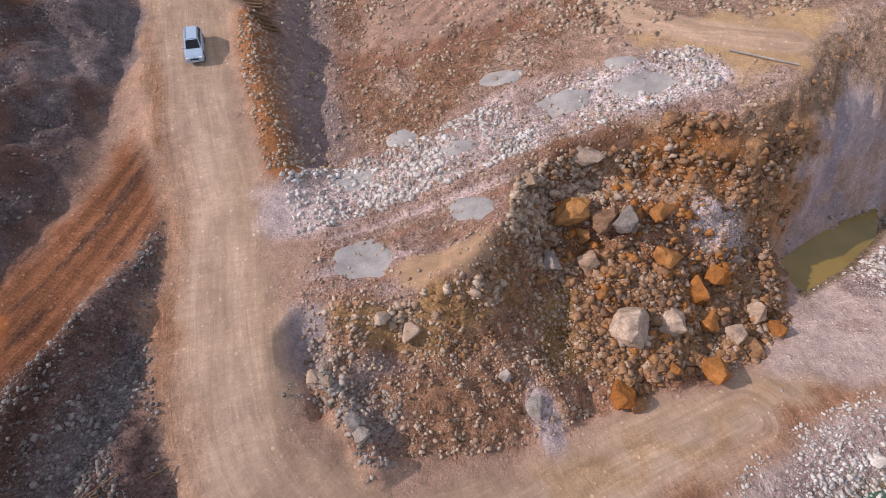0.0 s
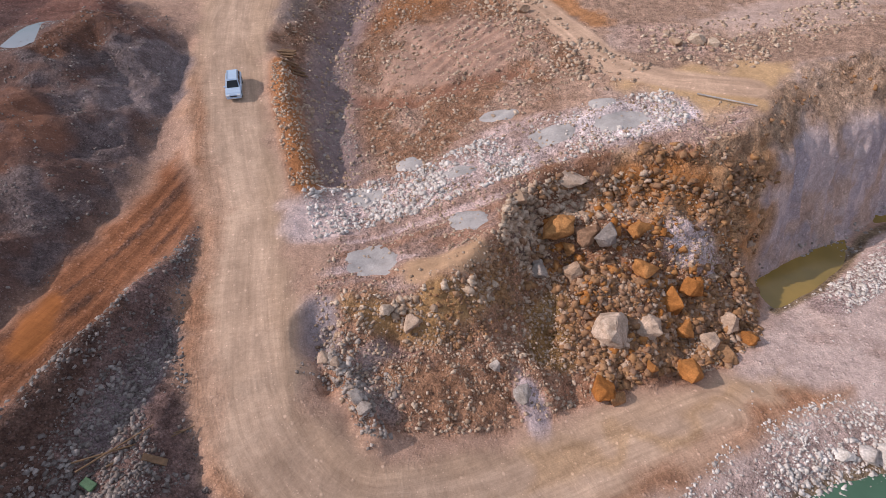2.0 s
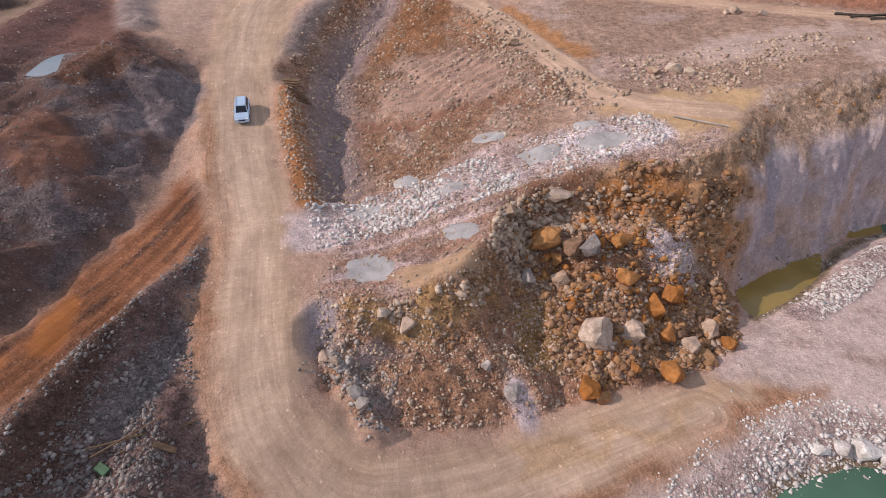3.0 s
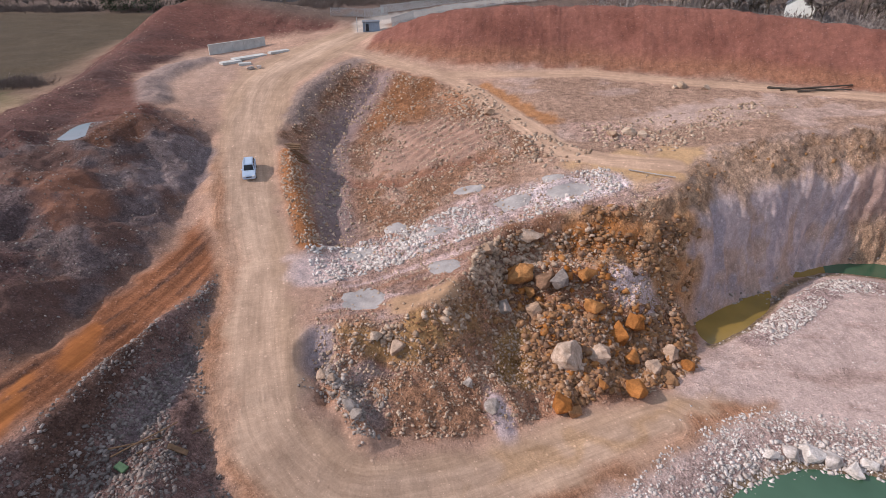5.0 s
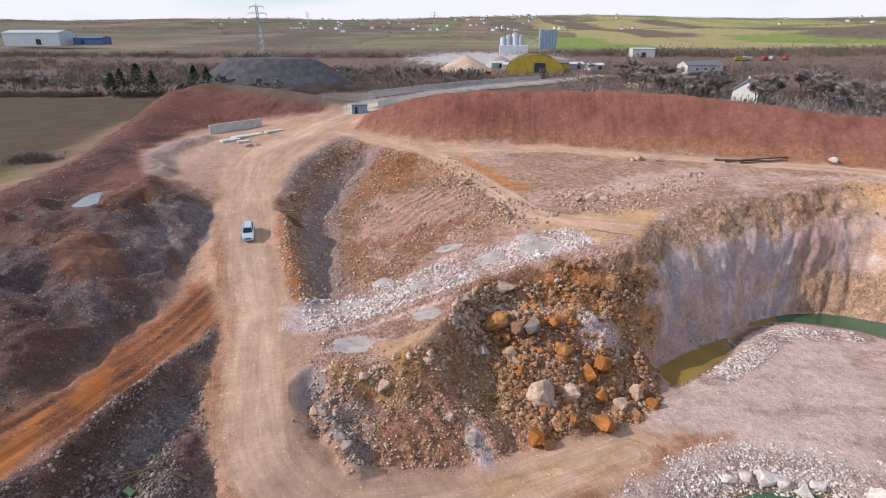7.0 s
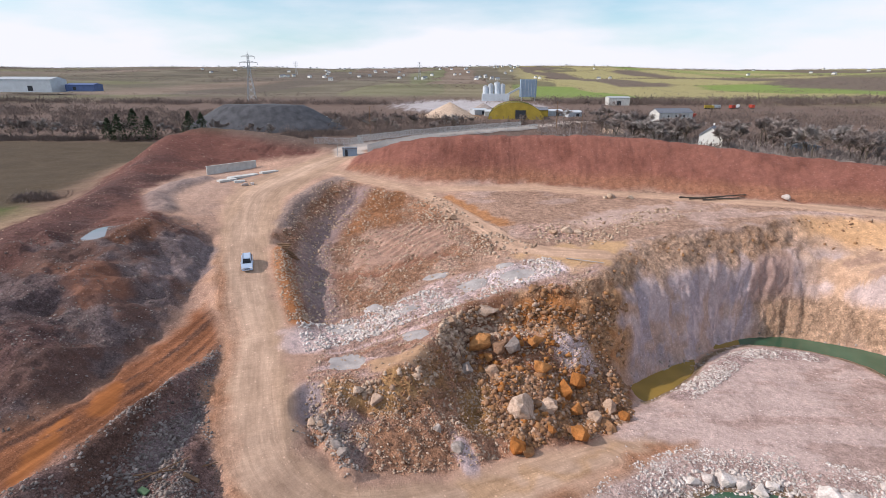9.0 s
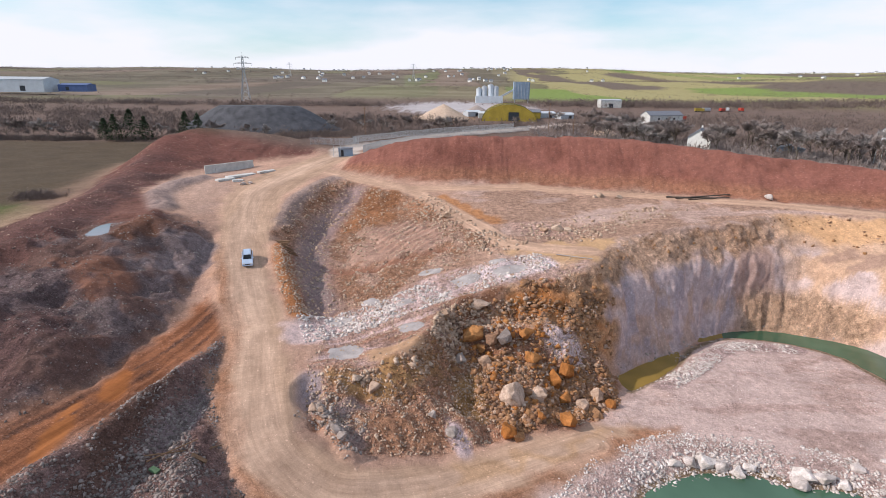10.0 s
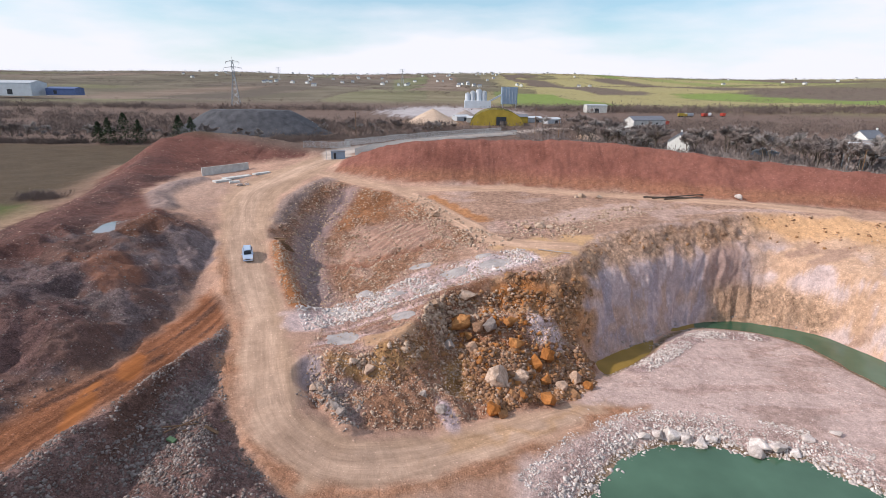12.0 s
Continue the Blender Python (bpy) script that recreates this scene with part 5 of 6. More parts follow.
def make_car(m):
    car = empty("car", m, "silver-blue estate car standing on the dusty haul road", "car")
    side = [(-2.25, 0.45), (-2.3, 0.75), (-2.22, 1.05), (-1.1, 1.12), (1.15, 1.05), (2.0, 0.93), (2.27, 0.72), (2.3, 0.45), (1.9, 0.28), (-1.9, 0.28)]
    bm = prism(bmesh.new(), side, 1.78)
    bmesh.ops.bevel(bm, geom=list(bm.edges), offset=0.07, segments=2, affect='EDGES')
    part("body", bm, CAR_PAINT, car)
    bm = bmesh.new()
    lo = [bm.verts.new(v) for v in ((-2.1, -0.8, 1.04), (1.05, -0.8, 1.04), (1.05, 0.8, 1.04), (-2.1, 0.8, 1.04))]
    hi = [bm.verts.new(v) for v in ((-1.85, -0.64, 1.56), (0.2, -0.64, 1.56), (0.2, 0.64, 1.56), (-1.85, 0.64, 1.56))]
    bm.faces.new(hi)
    for i in range(4):
        j = (i + 1) % 4
        bm.faces.new((lo[i], lo[j], hi[j], hi[i]))
    bmesh.ops.recalc_face_normals(bm, faces=bm.faces)
    bmesh.ops.bevel(bm, geom=list(bm.edges), offset=0.05, segments=2, affect='EDGES')
    part("cabin", bm, CAR_PAINT, car)
    part("roof", boxed((2.0, 1.24, 0.05), (-0.83, 0, 1.575), bevel=0.02), CAR_PAINT, car)
    bm = bmesh.new()
    vs = [bm.verts.new(v) for v in ((1.06, -0.68, 1.08), (1.06, 0.68, 1.08), (0.29, 0.58, 1.53), (0.29, -0.58, 1.53))]
    bm.faces.new(vs)
    bmesh.ops.solidify(bm, geom=bm.faces, thickness=0.03)
    part("windscreen", bm, GLASS_DARK, car, "dark windscreen")
    for s in (-1, 1):
        for x0, x1, t0, t1 in ((-0.05, 0.86, -0.05, 0.14), (-1.05, -0.15, -1.05, -0.15), (-1.95, -1.15, -1.75, -1.15)):
            bm = bmesh.new()
            vs = [bm.verts.new(v) for v in ((x0, s * 0.80, 1.1), (x1, s * 0.80, 1.1), (t1, s * 0.665, 1.5), (t0, s * 0.665, 1.5))]
            bm.faces.new(vs)
            bmesh.ops.solidify(bm, geom=bm.faces, thickness=0.03)
            part("window", bm, GLASS_DARK, car, "dark side window")
        part("wing_mirror", boxed((0.16, 0.2, 0.14), (0.8, s * 0.97, 1.1), bevel=0.04), CAR_PAINT, car)
        part("headlight", boxed((0.2, 0.42, 0.15), (2.16, s * 0.6, 0.78), (0, 12, s * -14), 0.03), LAMP_GLASS, car, "clear headlight")
        part("roof_rail", boxed((1.7, 0.05, 0.05), (-0.85, s * 0.56, 1.63)), GALV, car)
        for x in (-1.4, 1.42):
            wheel(car, x, s * 0.8)
    part("grille", boxed((0.06, 0.8, 0.14), (2.29, 0, 0.68), bevel=0.02), PLASTIC, car, "black grille")
    part("bumper", boxed((0.2, 1.7, 0.2), (2.26, 0, 0.46), bevel=0.06), CAR_PAINT, car)
    part("number_plate", boxed((0.02, 0.5, 0.1), (2.375, 0, 0.47)), WHITE_WALL, car, "blank pale plate")
    return car


cx, cy = -21.6, 23.2
slope_deg = math.degrees(math.atan2(lev(cx - 1.0, cy + 2.0) - lev(cx + 1.0, cy - 2.0), 4.47))
make_car(pose(cx, cy, lev(cx, cy) - 0.02, 0, 0, -70) @ pose(0, 0, 0, 0, slope_deg, 0))


# ---------------------------------------------------------------- loose timber, logs, concrete
def beam(name, a, b, w, h, mat, label, category, group=""):
    a, b = Vector(a), Vector(b)
    d = b - a
    me = bpy.data.meshes.new(name)
    bm = bmesh.new()
    box(bm, (d.length, w, h), bevel=min(w, h) * 0.15)
    bm.to_mesh(me)
    bm.free()
    me.materials.append(mat)
    ob = new(name, me)
    ob.matrix_world = Matrix.Translation((a + b) / 2) @ d.to_track_quat("X", "Z").to_matrix().to_4x4()
    return tagged(ob, label, category, group)


def log(a, b, r, label, group, mat=DARK_TIMBER):
    me = bpy.data.meshes.new("log")
    bm = rod(bmesh.new(), a, b, r, 8, r * 0.7)
    bm.to_mesh(me)
    bm.free()
    me.materials.append(mat)
    return tagged(new("log", me), label, "log", group)


tz = lev(-18.6, 33)
for k in range(5):
    zz = tz + 0.15 + 0.2 * (k % 3)
    beam("timber_baulk", (-20.0, 32.4 + 0.45 * k, zz), (-17.4, 32.6 + 0.4 * k, zz - 0.1), 0.3, 0.2, TIMBER, "weathered rust-brown timber baulk stacked on the bank", "timber baulk", "stack of timber baulks")
for k in range(4):
    x0, y0 = -17.6 + 0.5 * k, 29.4 - 0.4 * k
    beam("timber_baulk", (x0, y0, lev(x0, y0) + 0.2), (x0 + 1.3, y0 + 1.7, lev(x0 + 1.3, y0 + 1.7) + 0.25), 0.3, 0.2, TIMBER, "grey weathered baulk tipped down the bank", "timber baulk", "baulks on the bank")
for (ax, ay), (bx, by), r in (((63.5, 57.4), (75.5, 55.0), 0.16), ((65, 55.6), (77.5, 56.4), 0.18), ((67.5, 54.6), (77, 55.4), 0.15), ((64, 58.2), (70, 54.6), 0.12)):
    log((ax, ay, lev(ax, ay) + r + 0.05), (bx, by, lev(bx, by) + r + 0.12), r, "long dark log lying on the terrace", "logs on the terrace")
log((32.0, 23.6, lev(32, 23.6) + 0.2), (37.6, 21.2, lev(37.6, 21.2) + 0.2), 0.10, "grey bleached log on the rock bench", "log on the bench", DUST_GREY)
for (ax, ay), (bx, by) in (((-16.2, -20.5), (-10.9, -16.4)), ((-15.8, -20.9), (-12.6, -16.9)), ((-14.2, -20.2), (-10.4, -16.0))):
    log((ax, ay, lev(ax, ay) + 0.25), (bx, by, lev(bx, by) + 0.25), 0.07, "thin pale pole lying across the spoil", "poles on the spoil", TIMBER)
beam("board", (-12.2, -19.2, lev(-12.2, -19.2) + 0.2), (-10.9, -19.0, lev(-10.9, -19) + 0.2), 0.5, 0.12, TIMBER, "short grey board lying on rubble", "board")
beam("tarpaulin_bundle", (-15.3, -21.2, lev(-15.3, -21.2) + 0.15), (-14.4, -21.5, lev(-14.4, -21.5) + 0.15), 0.6, 0.25, GREEN_PAINT, "small dark green bundle on the rubble", "bundle")


def concrete_wall():
    w = empty("retaining_wall", pose(-49.8, 87.2, 9.6, 0, 0, 53.8), "pale cast concrete retaining wall in panels", "wall")
    for k in range(5):
        part("panel", boxed((3.02, 0.4, 2.7), (-6.1 + 3.05 * k, 0, 1.25), bevel=0.04), CONCRETE, w)
    part("coping", boxed((15.4, 0.5, 0.12), (0, 0, 2.66), bevel=0.02), CONCRETE, w)
    part("footing", boxed((15.6, 1.6, 0.3), (0, -1.0, 0.1), bevel=0.03), CONCRETE, w)


concrete_wall()
for (x, y, tn, lx, ly) in ((-42.6, 76.5, 52, 8, 2.2), (-44.8, 71.5, 50, 4.5, 2.0), (-37.4, 81.5, 52, 5, 1.6), (-41.0, 70.2, 30, 2.6, 1.4)):
    me = bpy.data.meshes.new("concrete_slab")
    bm = boxed((lx, ly, 0.5), bevel=0.05)
    bm.to_mesh(me)
    bm.free()
    me.materials.append(CONCRETE)
    ob = new("concrete_slab", me)
    ob.matrix_world = pose(x, y, lev(x, y) + 0.2, 0, 0, tn)
    tagged(ob, "pale concrete slab lying in the yard", "concrete slab", "concrete slabs in the yard")


def gate_hut():
    z = lev(-19.6, 104)
    h = empty("gate_hut", pose(-19.6, 104, z, 0, 0, 12), "small dark steel hut beside the quarry gate", "hut")
    part("wall", boxed((4.4, 2.6, 2.3), (0, 0, 1.1), bevel=0.04), STEEL_BLUE, h)
    part("roof", boxed((4.7, 2.9, 0.18), (0, 0, 2.35), bevel=0.04), SLATE, h)
    part("door", boxed((0.9, 0.06, 1.9), (-1.1, -1.33, 1.0)), DOOR_DARK, h, "dark steel door")
    for k in (-1, 1):
        part("post", rod(bmesh.new(), (-2.6 + k * 1.1, -1.7, 0), (-2.6 + k * 1.1, -1.7, 3.6), 0.08, 6), GALV, h)


gate_hut()


def fence_run(pts, pitch, tall, label):
    """Steel palisade: posts, two rails and a pale panel of bars between them."""
    f = empty("fence", Matrix(), label, "fence", kind="structure")
    P = np.array(smooth_line([(*p, 0) for p in pts], pitch))
    post_me = bpy.data.meshes.new("post")
    bm = rod(bmesh.new(), (0, 0, -0.4), (0, 0, tall + 0.1), 0.07, 6)
    bm.to_mesh(post_me)
    bm.free()
    post_me.materials.append(GALV)
    for p in P:
        o = new("post", post_me)
        o.parent, o.location = f, (p[0], p[1], lev(p[0], p[1]))
    for p, q in zip(P[:-1], P[1:]):
        bm = bmesh.new()
        za, zb = lev(p[0], p[1]), lev(q[0], q[1])
        for hh in (0.4, tall - 0.25):
            rod(bm, (p[0], p[1], za + hh), (q[0], q[1], zb + hh), 0.04, 4)
        n = int(np.hypot(*(q - p)[:2]) / 0.28)
        for i in range(1, n):
            t = i / n
            x, y, z = p[0] + (q[0] - p[0]) * t, p[1] + (q[1] - p[1]) * t, za + (zb - za) * t
            rod(bm, (x, y, z + 0.05), (x, y, z + tall), 0.06, 3)
        part("railing", bm, GALV, f)


fence_run([(-34, 117), (-25, 120.5), (-20, 131)], 3.0, 2.4, "galvanised steel palisade fence by the quarry gate")
fence_run([(-14.5, 107), (-10.5, 121), (-3, 137), (8, 155), (26, 176), (52, 199)], 4.5, 2.4, "galvanised steel palisade fence along the access road")
fence_run([(-22, 131), (-14, 148), (-2, 168), (18, 190), (46, 216)], 4.5, 2.4, "galvanised palisade fence on the far side of the access road")


# ---------------------------------------------------------------- bare trees and scrub
def branches(seed, tall, spread, limbs, twigs):
    """A bare winter tree: trunk and limbs, and a haze of fine twigs, as two sets of triangles."""
    rng = random.Random(seed)
    seg, tw = [], []

    def grow(p, d, ln, r, depth):
        q = p + d * ln
        seg.append((p, q, r, r * 0.68))
        if depth == 0:
            for _ in range(twigs):
                e = (d + Vector((rng.gauss(0, 0.75), rng.gauss(0, 0.75), rng.gauss(0.1, 0.6)))).normalized()
                s = q - d * ln * rng.random()
                tw.append((s, s + e * ln * rng.uniform(0.5, 1.2), rng.uniform(0.018, 0.04) * tall / 8))
            return
        for _ in range(limbs if depth > 1 else limbs + 1):
            e = (d + Vector((rng.gauss(0, spread), rng.gauss(0, spread), rng.gauss(0.12, 0.25)))).normalized()
            grow(p + d * ln * rng.uniform(0.6, 1.0), e, ln * rng.uniform(0.55, 0.8), r * 0.6, depth - 1)

    grow(Vector((0, 0, -0.3)), Vector((rng.gauss(0, 0.06), rng.gauss(0, 0.06), 1)).normalized(), tall * 0.36, tall * 0.022, 4)
    V, F = [], []
    for p, q, r0, r1 in seg:
        d = (q - p).normalized()
        u = d.orthogonal().normalized()
        v = d.cross(u)
        b = len(V)
        for c, r in ((p, r0), (q, r1)):
            V += [c + (u * math.cos(a) + v * math.sin(a)) * r for a in (0, 2.094, 4.189)]
        for i in range(3):
            j = (i + 1) % 3
            F += [(b + i, b + j, b + 3 + j), (b + i, b + 3 + j, b + 3 + i)]
    V2, F2 = [], []
    for p, q, w in tw:
        d = (q - p)
        u = d.orthogonal().normalized() * w
        b = len(V2)
        V2 += [p - u, p + u, q, p + d * 0.5 + u.cross(d).normalized() * w * 3]
        F2 += [(b, b + 1, b + 2), (b, b + 2, b + 3)]
    return (np.array([v[:] for v in V]), np.array(F)), (np.array([v[:] for v in V2]), np.array(F2))


def on_ground(x, y):
    return pose(x, y, lev(x, y))


TREES = []
for i in range(7):
    limbs_g, twig_g = branches(70 + i, 9.0, 0.42 + 0.05 * (i % 3), 3, 18)
    TREES.append((tri_mesh("trunk", *limbs_g, BARK), tri_mesh("crown", *twig_g, TWIG_PALE if i % 3 == 1 else TWIG)))


def tree(x, y, tall, k, label, group):
    t = empty("tree", pose(x, y, lev(x, y), 0, 0, (x * 37 + y * 11) % 360), label, "tree", group)
    s = tall / 9.0
    for nm, me in zip(("trunk", "crown"), TREES[k % len(TREES)]):
        o = new(nm, me)
        o.parent = t
        o.scale = (s * 1.15, s * 1.15, s)


rng = random.Random(11)
for k in range(90):      # the belt of trees behind the red bank
    x = 82 + 110 * rng.random()
    y = 250 - x * 0.95 + rng.uniform(-6, 48)
    if 103 < x < 121 and 140 < y < 156:
        continue
    tree(x, y, rng.uniform(9, 15), k, "bare pale grey winter tree behind the red bank", "trees behind the red bank")
for k in range(40):      # along the far side of the access road and the pits behind it
    x = -70 + 150 * rng.random()
    y = 205 + 0.4 * max(x, 0) + rng.uniform(0, 50)
    if 25 < x < 70 and y > 235:
        continue
    tree(x, y, rng.uniform(5, 9.5), k + 2, "bare brown winter tree beyond the access road", "trees beyond the access road")
for k in range(26):      # hedge trees behind the pasture
    x = -235 + 6.5 * k + rng.uniform(-2, 2)
    tree(x, 170 + 0.14 * (x + 160) + rng.uniform(-3, 6), rng.uniform(5, 11), k + 4, "bare hedgerow tree behind the pasture", "hedgerow trees behind the pasture")


def tufts(name, xs, ys, sizes, mat, label, seed, blades=130, squat=0.75):
    """Scrub, hedges and far woods: many small clumps of leaf and twig."""
    rng = np.random.default_rng(seed)
    n = len(xs)
    zs = level(xs, ys)
    c = rng.normal(size=(n, blades, 3)) * (0.36, 0.36, 0.26 * squat)
    c[..., 2] = np.abs(c[..., 2] + 0.30 * squat)
    t = rng.normal(size=(n, blades, 3, 3)) * (0.035, 0.035, 0.085)
    v = (c[:, :, None, :] + t) * sizes[:, None, None, None] + np.stack([xs, ys, zs], -1)[:, None, None, :]
    return tagged(new(name, tri_mesh(name, v.reshape(-1, 3), np.arange(n * blades * 3).reshape(-1, 3), mat)), label, "scrub", kind="stuff")


g = np.random.default_rng(5)


def band(x0, y0, x1, y1, n, wide):
    t = g.uniform(0, 1, n)
    return x0 + (x1 - x0) * t + g.normal(0, wide, n), y0 + (y1 - y0) * t + g.normal(0, wide, n)


hx, hy = band(-260, 158, -70, 182, 520, 2.2)
tufts("hedge", hx, hy, g.uniform(1.5, 4.2, len(hx)), SCRUB, "dark overgrown winter hedge behind the pasture", 2)
hx, hy = band(-70, 190, 45, 240, 420, 7)
tufts("scrub", hx, hy, g.uniform(1.5, 4.5, len(hx)), SCRUB, "brown winter scrub along the access road", 3)
hx, hy = band(75, 190, 210, 62, 700, 14)
tufts("scrub", hx, hy, g.uniform(2, 6, len(hx)), TWIG, "grey-brown thicket behind the red bank", 4)
hx, hy = band(75, 230, 330, 130, 500, 22)
tufts("scrub", hx, hy, g.uniform(2, 6, len(hx)), SCRUB, "dark thicket beyond the houses", 14)
tufts("bush", *band(-88, 57, -80, 58.5, 40, 1.4), g.uniform(1.4, 2.8, 40), SCRUB, "dark bramble thicket in the pasture", 6)
for k, (x, y, s) in enumerate(((-131, 166, 11), (-125, 168, 13), (-136, 167, 9), (-104, 174, 12), (-99, 175, 11), (-119, 168, 10))):
    fir = empty("tree", on_ground(x, y), "dark green conifer in the hedgerow", "tree", "conifers in the hedgerow")
    part("trunk", rod(bmesh.new(), (0, 0, -0.5), (0, 0, s), 0.25, 6, 0.05), BARK, fir)
    fr = np.random.default_rng(300 + k)
    q = fr.uniform(0, 1, 700) ** 0.7
    a = fr.uniform(0, 6.283, 700)
    rad = (1 - q) ** 0.8 * s * 0.40 * fr.uniform(0.3, 1.15, 700)
    cen = np.stack([rad * np.cos(a), rad * np.sin(a), 0.8 + q * s * 0.98], -1)
    v = cen[:, None] + fr.normal(size=(700, 3, 3)) * (0.34, 0.34, 0.26)
    crown = new("crown", tri_mesh("crown", v.reshape(-1, 3), np.arange(2100).reshape(-1, 3), CONIFER))
    crown.parent = fir
# hedges round the fields, copses and towns far off
m = 17000
fxs, fys = g.uniform(-2600, 2600, m * 30), g.uniform(500, 3700, m * 30)
u1 = fxs / 130 + 0.25 * fbm(fxs / 300, fys / 300, 1, 2)
v1 = fys / (110 + 0.16 * np.clip(fys, 0, 4000)) + 0.2 * fbm(fxs / 300, fys / 300, 2, 2)
u1 = u1 + 0.37 * np.floor(v1)
edge = np.minimum(np.abs(u1 - np.round(u1)) * 130, np.abs(v1 - np.round(v1)) * (110 + 0.16 * fys) * 0.6)
wood = fbm(fxs / 260, fys / 170, 8, 3)
ok = (np.abs(fxs) < 0.95 * fys + 120) & ((edge < 6) | (wood > 0.55))
fxs, fys = fxs[ok][:m], fys[ok][:m]
tufts("far_hedges", fxs, fys, g.uniform(3, 7, len(fxs)) * (0.7 + fys / 2400), SCRUB, "dark hedgerows and copses across distant fields", 7, 18, 0.7)
wx, wy = band(-330, 215, 20, 268, 900, 22)
tufts("far_woods", wx, wy, g.uniform(3, 8, len(wx)), SCRUB, "dense brown winter woodland behind the hedge", 11, 60)
wx, wy = band(110, 330, 520, 250, 1200, 40)
tufts("far_woods", wx, wy, g.uniform(3, 8, len(wx)), SCRUB, "purple-brown winter scrub across low ground", 12, 50)
wx, wy = band(-420, 330, -30, 300, 700, 26)
tufts("far_woods", wx, wy, g.uniform(3, 8, len(wx)), SCRUB, "brown winter woodland in the valley", 8, 60)
wx, wy = band(120, 520, 760, 420, 1500, 22)
tufts("far_woods", wx, wy, g.uniform(5, 11, len(wx)), SCRUB, "dark belt of winter woodland below the hills", 9, 60)
wx, wy = band(-500, 420, -45, 480, 500, 14)
tufts("far_woods", wx, wy, g.uniform(4, 9, len(wx)), SCRUB, "line of winter trees across the valley", 10, 60)


# ---------------------------------------------------------------- pylons and poles
def pylon(x, y, tall, turn, label):
    p = empty("pylon", pose(x, y, lev(x, y) - 0.5, 0, 0, turn), label, "pylon", "power line pylons")
    s = tall / 46

    def w(z):
        return 4.2 - 3.0 * min(z / 26, 1) - 0.6 * max(0, (z - 26) / 20)

    hs = [0, 7, 13, 18, 22, 26, 30, 34, 38, 42]
    for sx in (-1, 1):
        for sy in (-1, 1):
            bm = bmesh.new()
            for a, b in zip(hs, hs[1:]):
                rod(bm, (sx * w(a) * s, sy * w(a) * s, a * s), (sx * w(b) * s, sy * w(b) * s, b * s), 0.20 * s, 4)
            part("leg", bm, GALV, p)
    bm = bmesh.new()
    for a, b in zip(hs, hs[1:]):
        for (ax, ay), (bx, by) in (((-1, -1), (1, -1)), ((1, -1), (1, 1)), ((1, 1), (-1, 1)), ((-1, 1), (-1, -1))):
            rod(bm, (ax * w(a) * s, ay * w(a) * s, a * s), (bx * w(b) * s, by * w(b) * s, b * s), 0.12 * s, 3)
            rod(bm, (bx * w(a) * s, by * w(a) * s, a * s), (ax * w(b) * s, ay * w(b) * s, b * s), 0.12 * s, 3)
    part("lattice", bm, GALV, p)
    for z, half in ((30, 6.5), (35.5, 8.2), (41, 6.0)):
        bm = bmesh.new()
        for sy in (-1, 1):
            rod(bm, (-half * s, 0, z * s), (0, sy * s, (z + 1.6) * s), 0.14 * s, 4)
            rod(bm, (half * s, 0, z * s), (0, sy * s, (z + 1.6) * s), 0.14 * s, 4)
            rod(bm, (-half * s, 0, z * s), (half * s, 0, z * s), 0.14 * s, 4)
        part("cross_arm", bm, GALV, p)
        for e in (-1, 1):
            part("insulator", rod(bmesh.new(), (e * half * s, 0, z * s), (e * half * s, 0, (z - 2) * s), 0.12 * s, 5), PLASTIC, p)
    part("peak", rod(bmesh.new(), (0, 0, 42 * s), (0, 0, 46 * s), 0.2 * s, 4, 0.05), GALV, p)


pylon(-203.4, 513, 50, 12, "tall grey lattice steel pylon across the valley")
pylon(-94, 1500, 52, 12, "distant grey lattice steel pylon on the hillside")
pylon(-560, 1900, 50, 12, "distant grey lattice steel pylon on the hillside")


def pole(x, y, tall, label="brown wooden utility pole beside the road"):
    p = empty("utility_pole", pose(x, y, lev(x, y)), label, "utility pole", "utility poles")
    part("shaft", rod(bmesh.new(), (0, 0, -0.5), (0, 0, tall), 0.17, 8, 0.12), TIMBER, p)
    part("cross_arm", boxed((1.6, 0.12, 0.12), (0, 0, tall - 0.5)), TIMBER, p)
    for s in (-0.65, 0.65):
        part("insulator", rod(bmesh.new(), (s, 0, tall - 0.44), (s, 0, tall - 0.15), 0.06, 6), PLASTIC, p)


for x, y, h in ((-25, 178, 14), (62, 205, 13), (70, 186, 11), (117, 185, 9), (150, 100, 9)):
    pole(x, y, h)


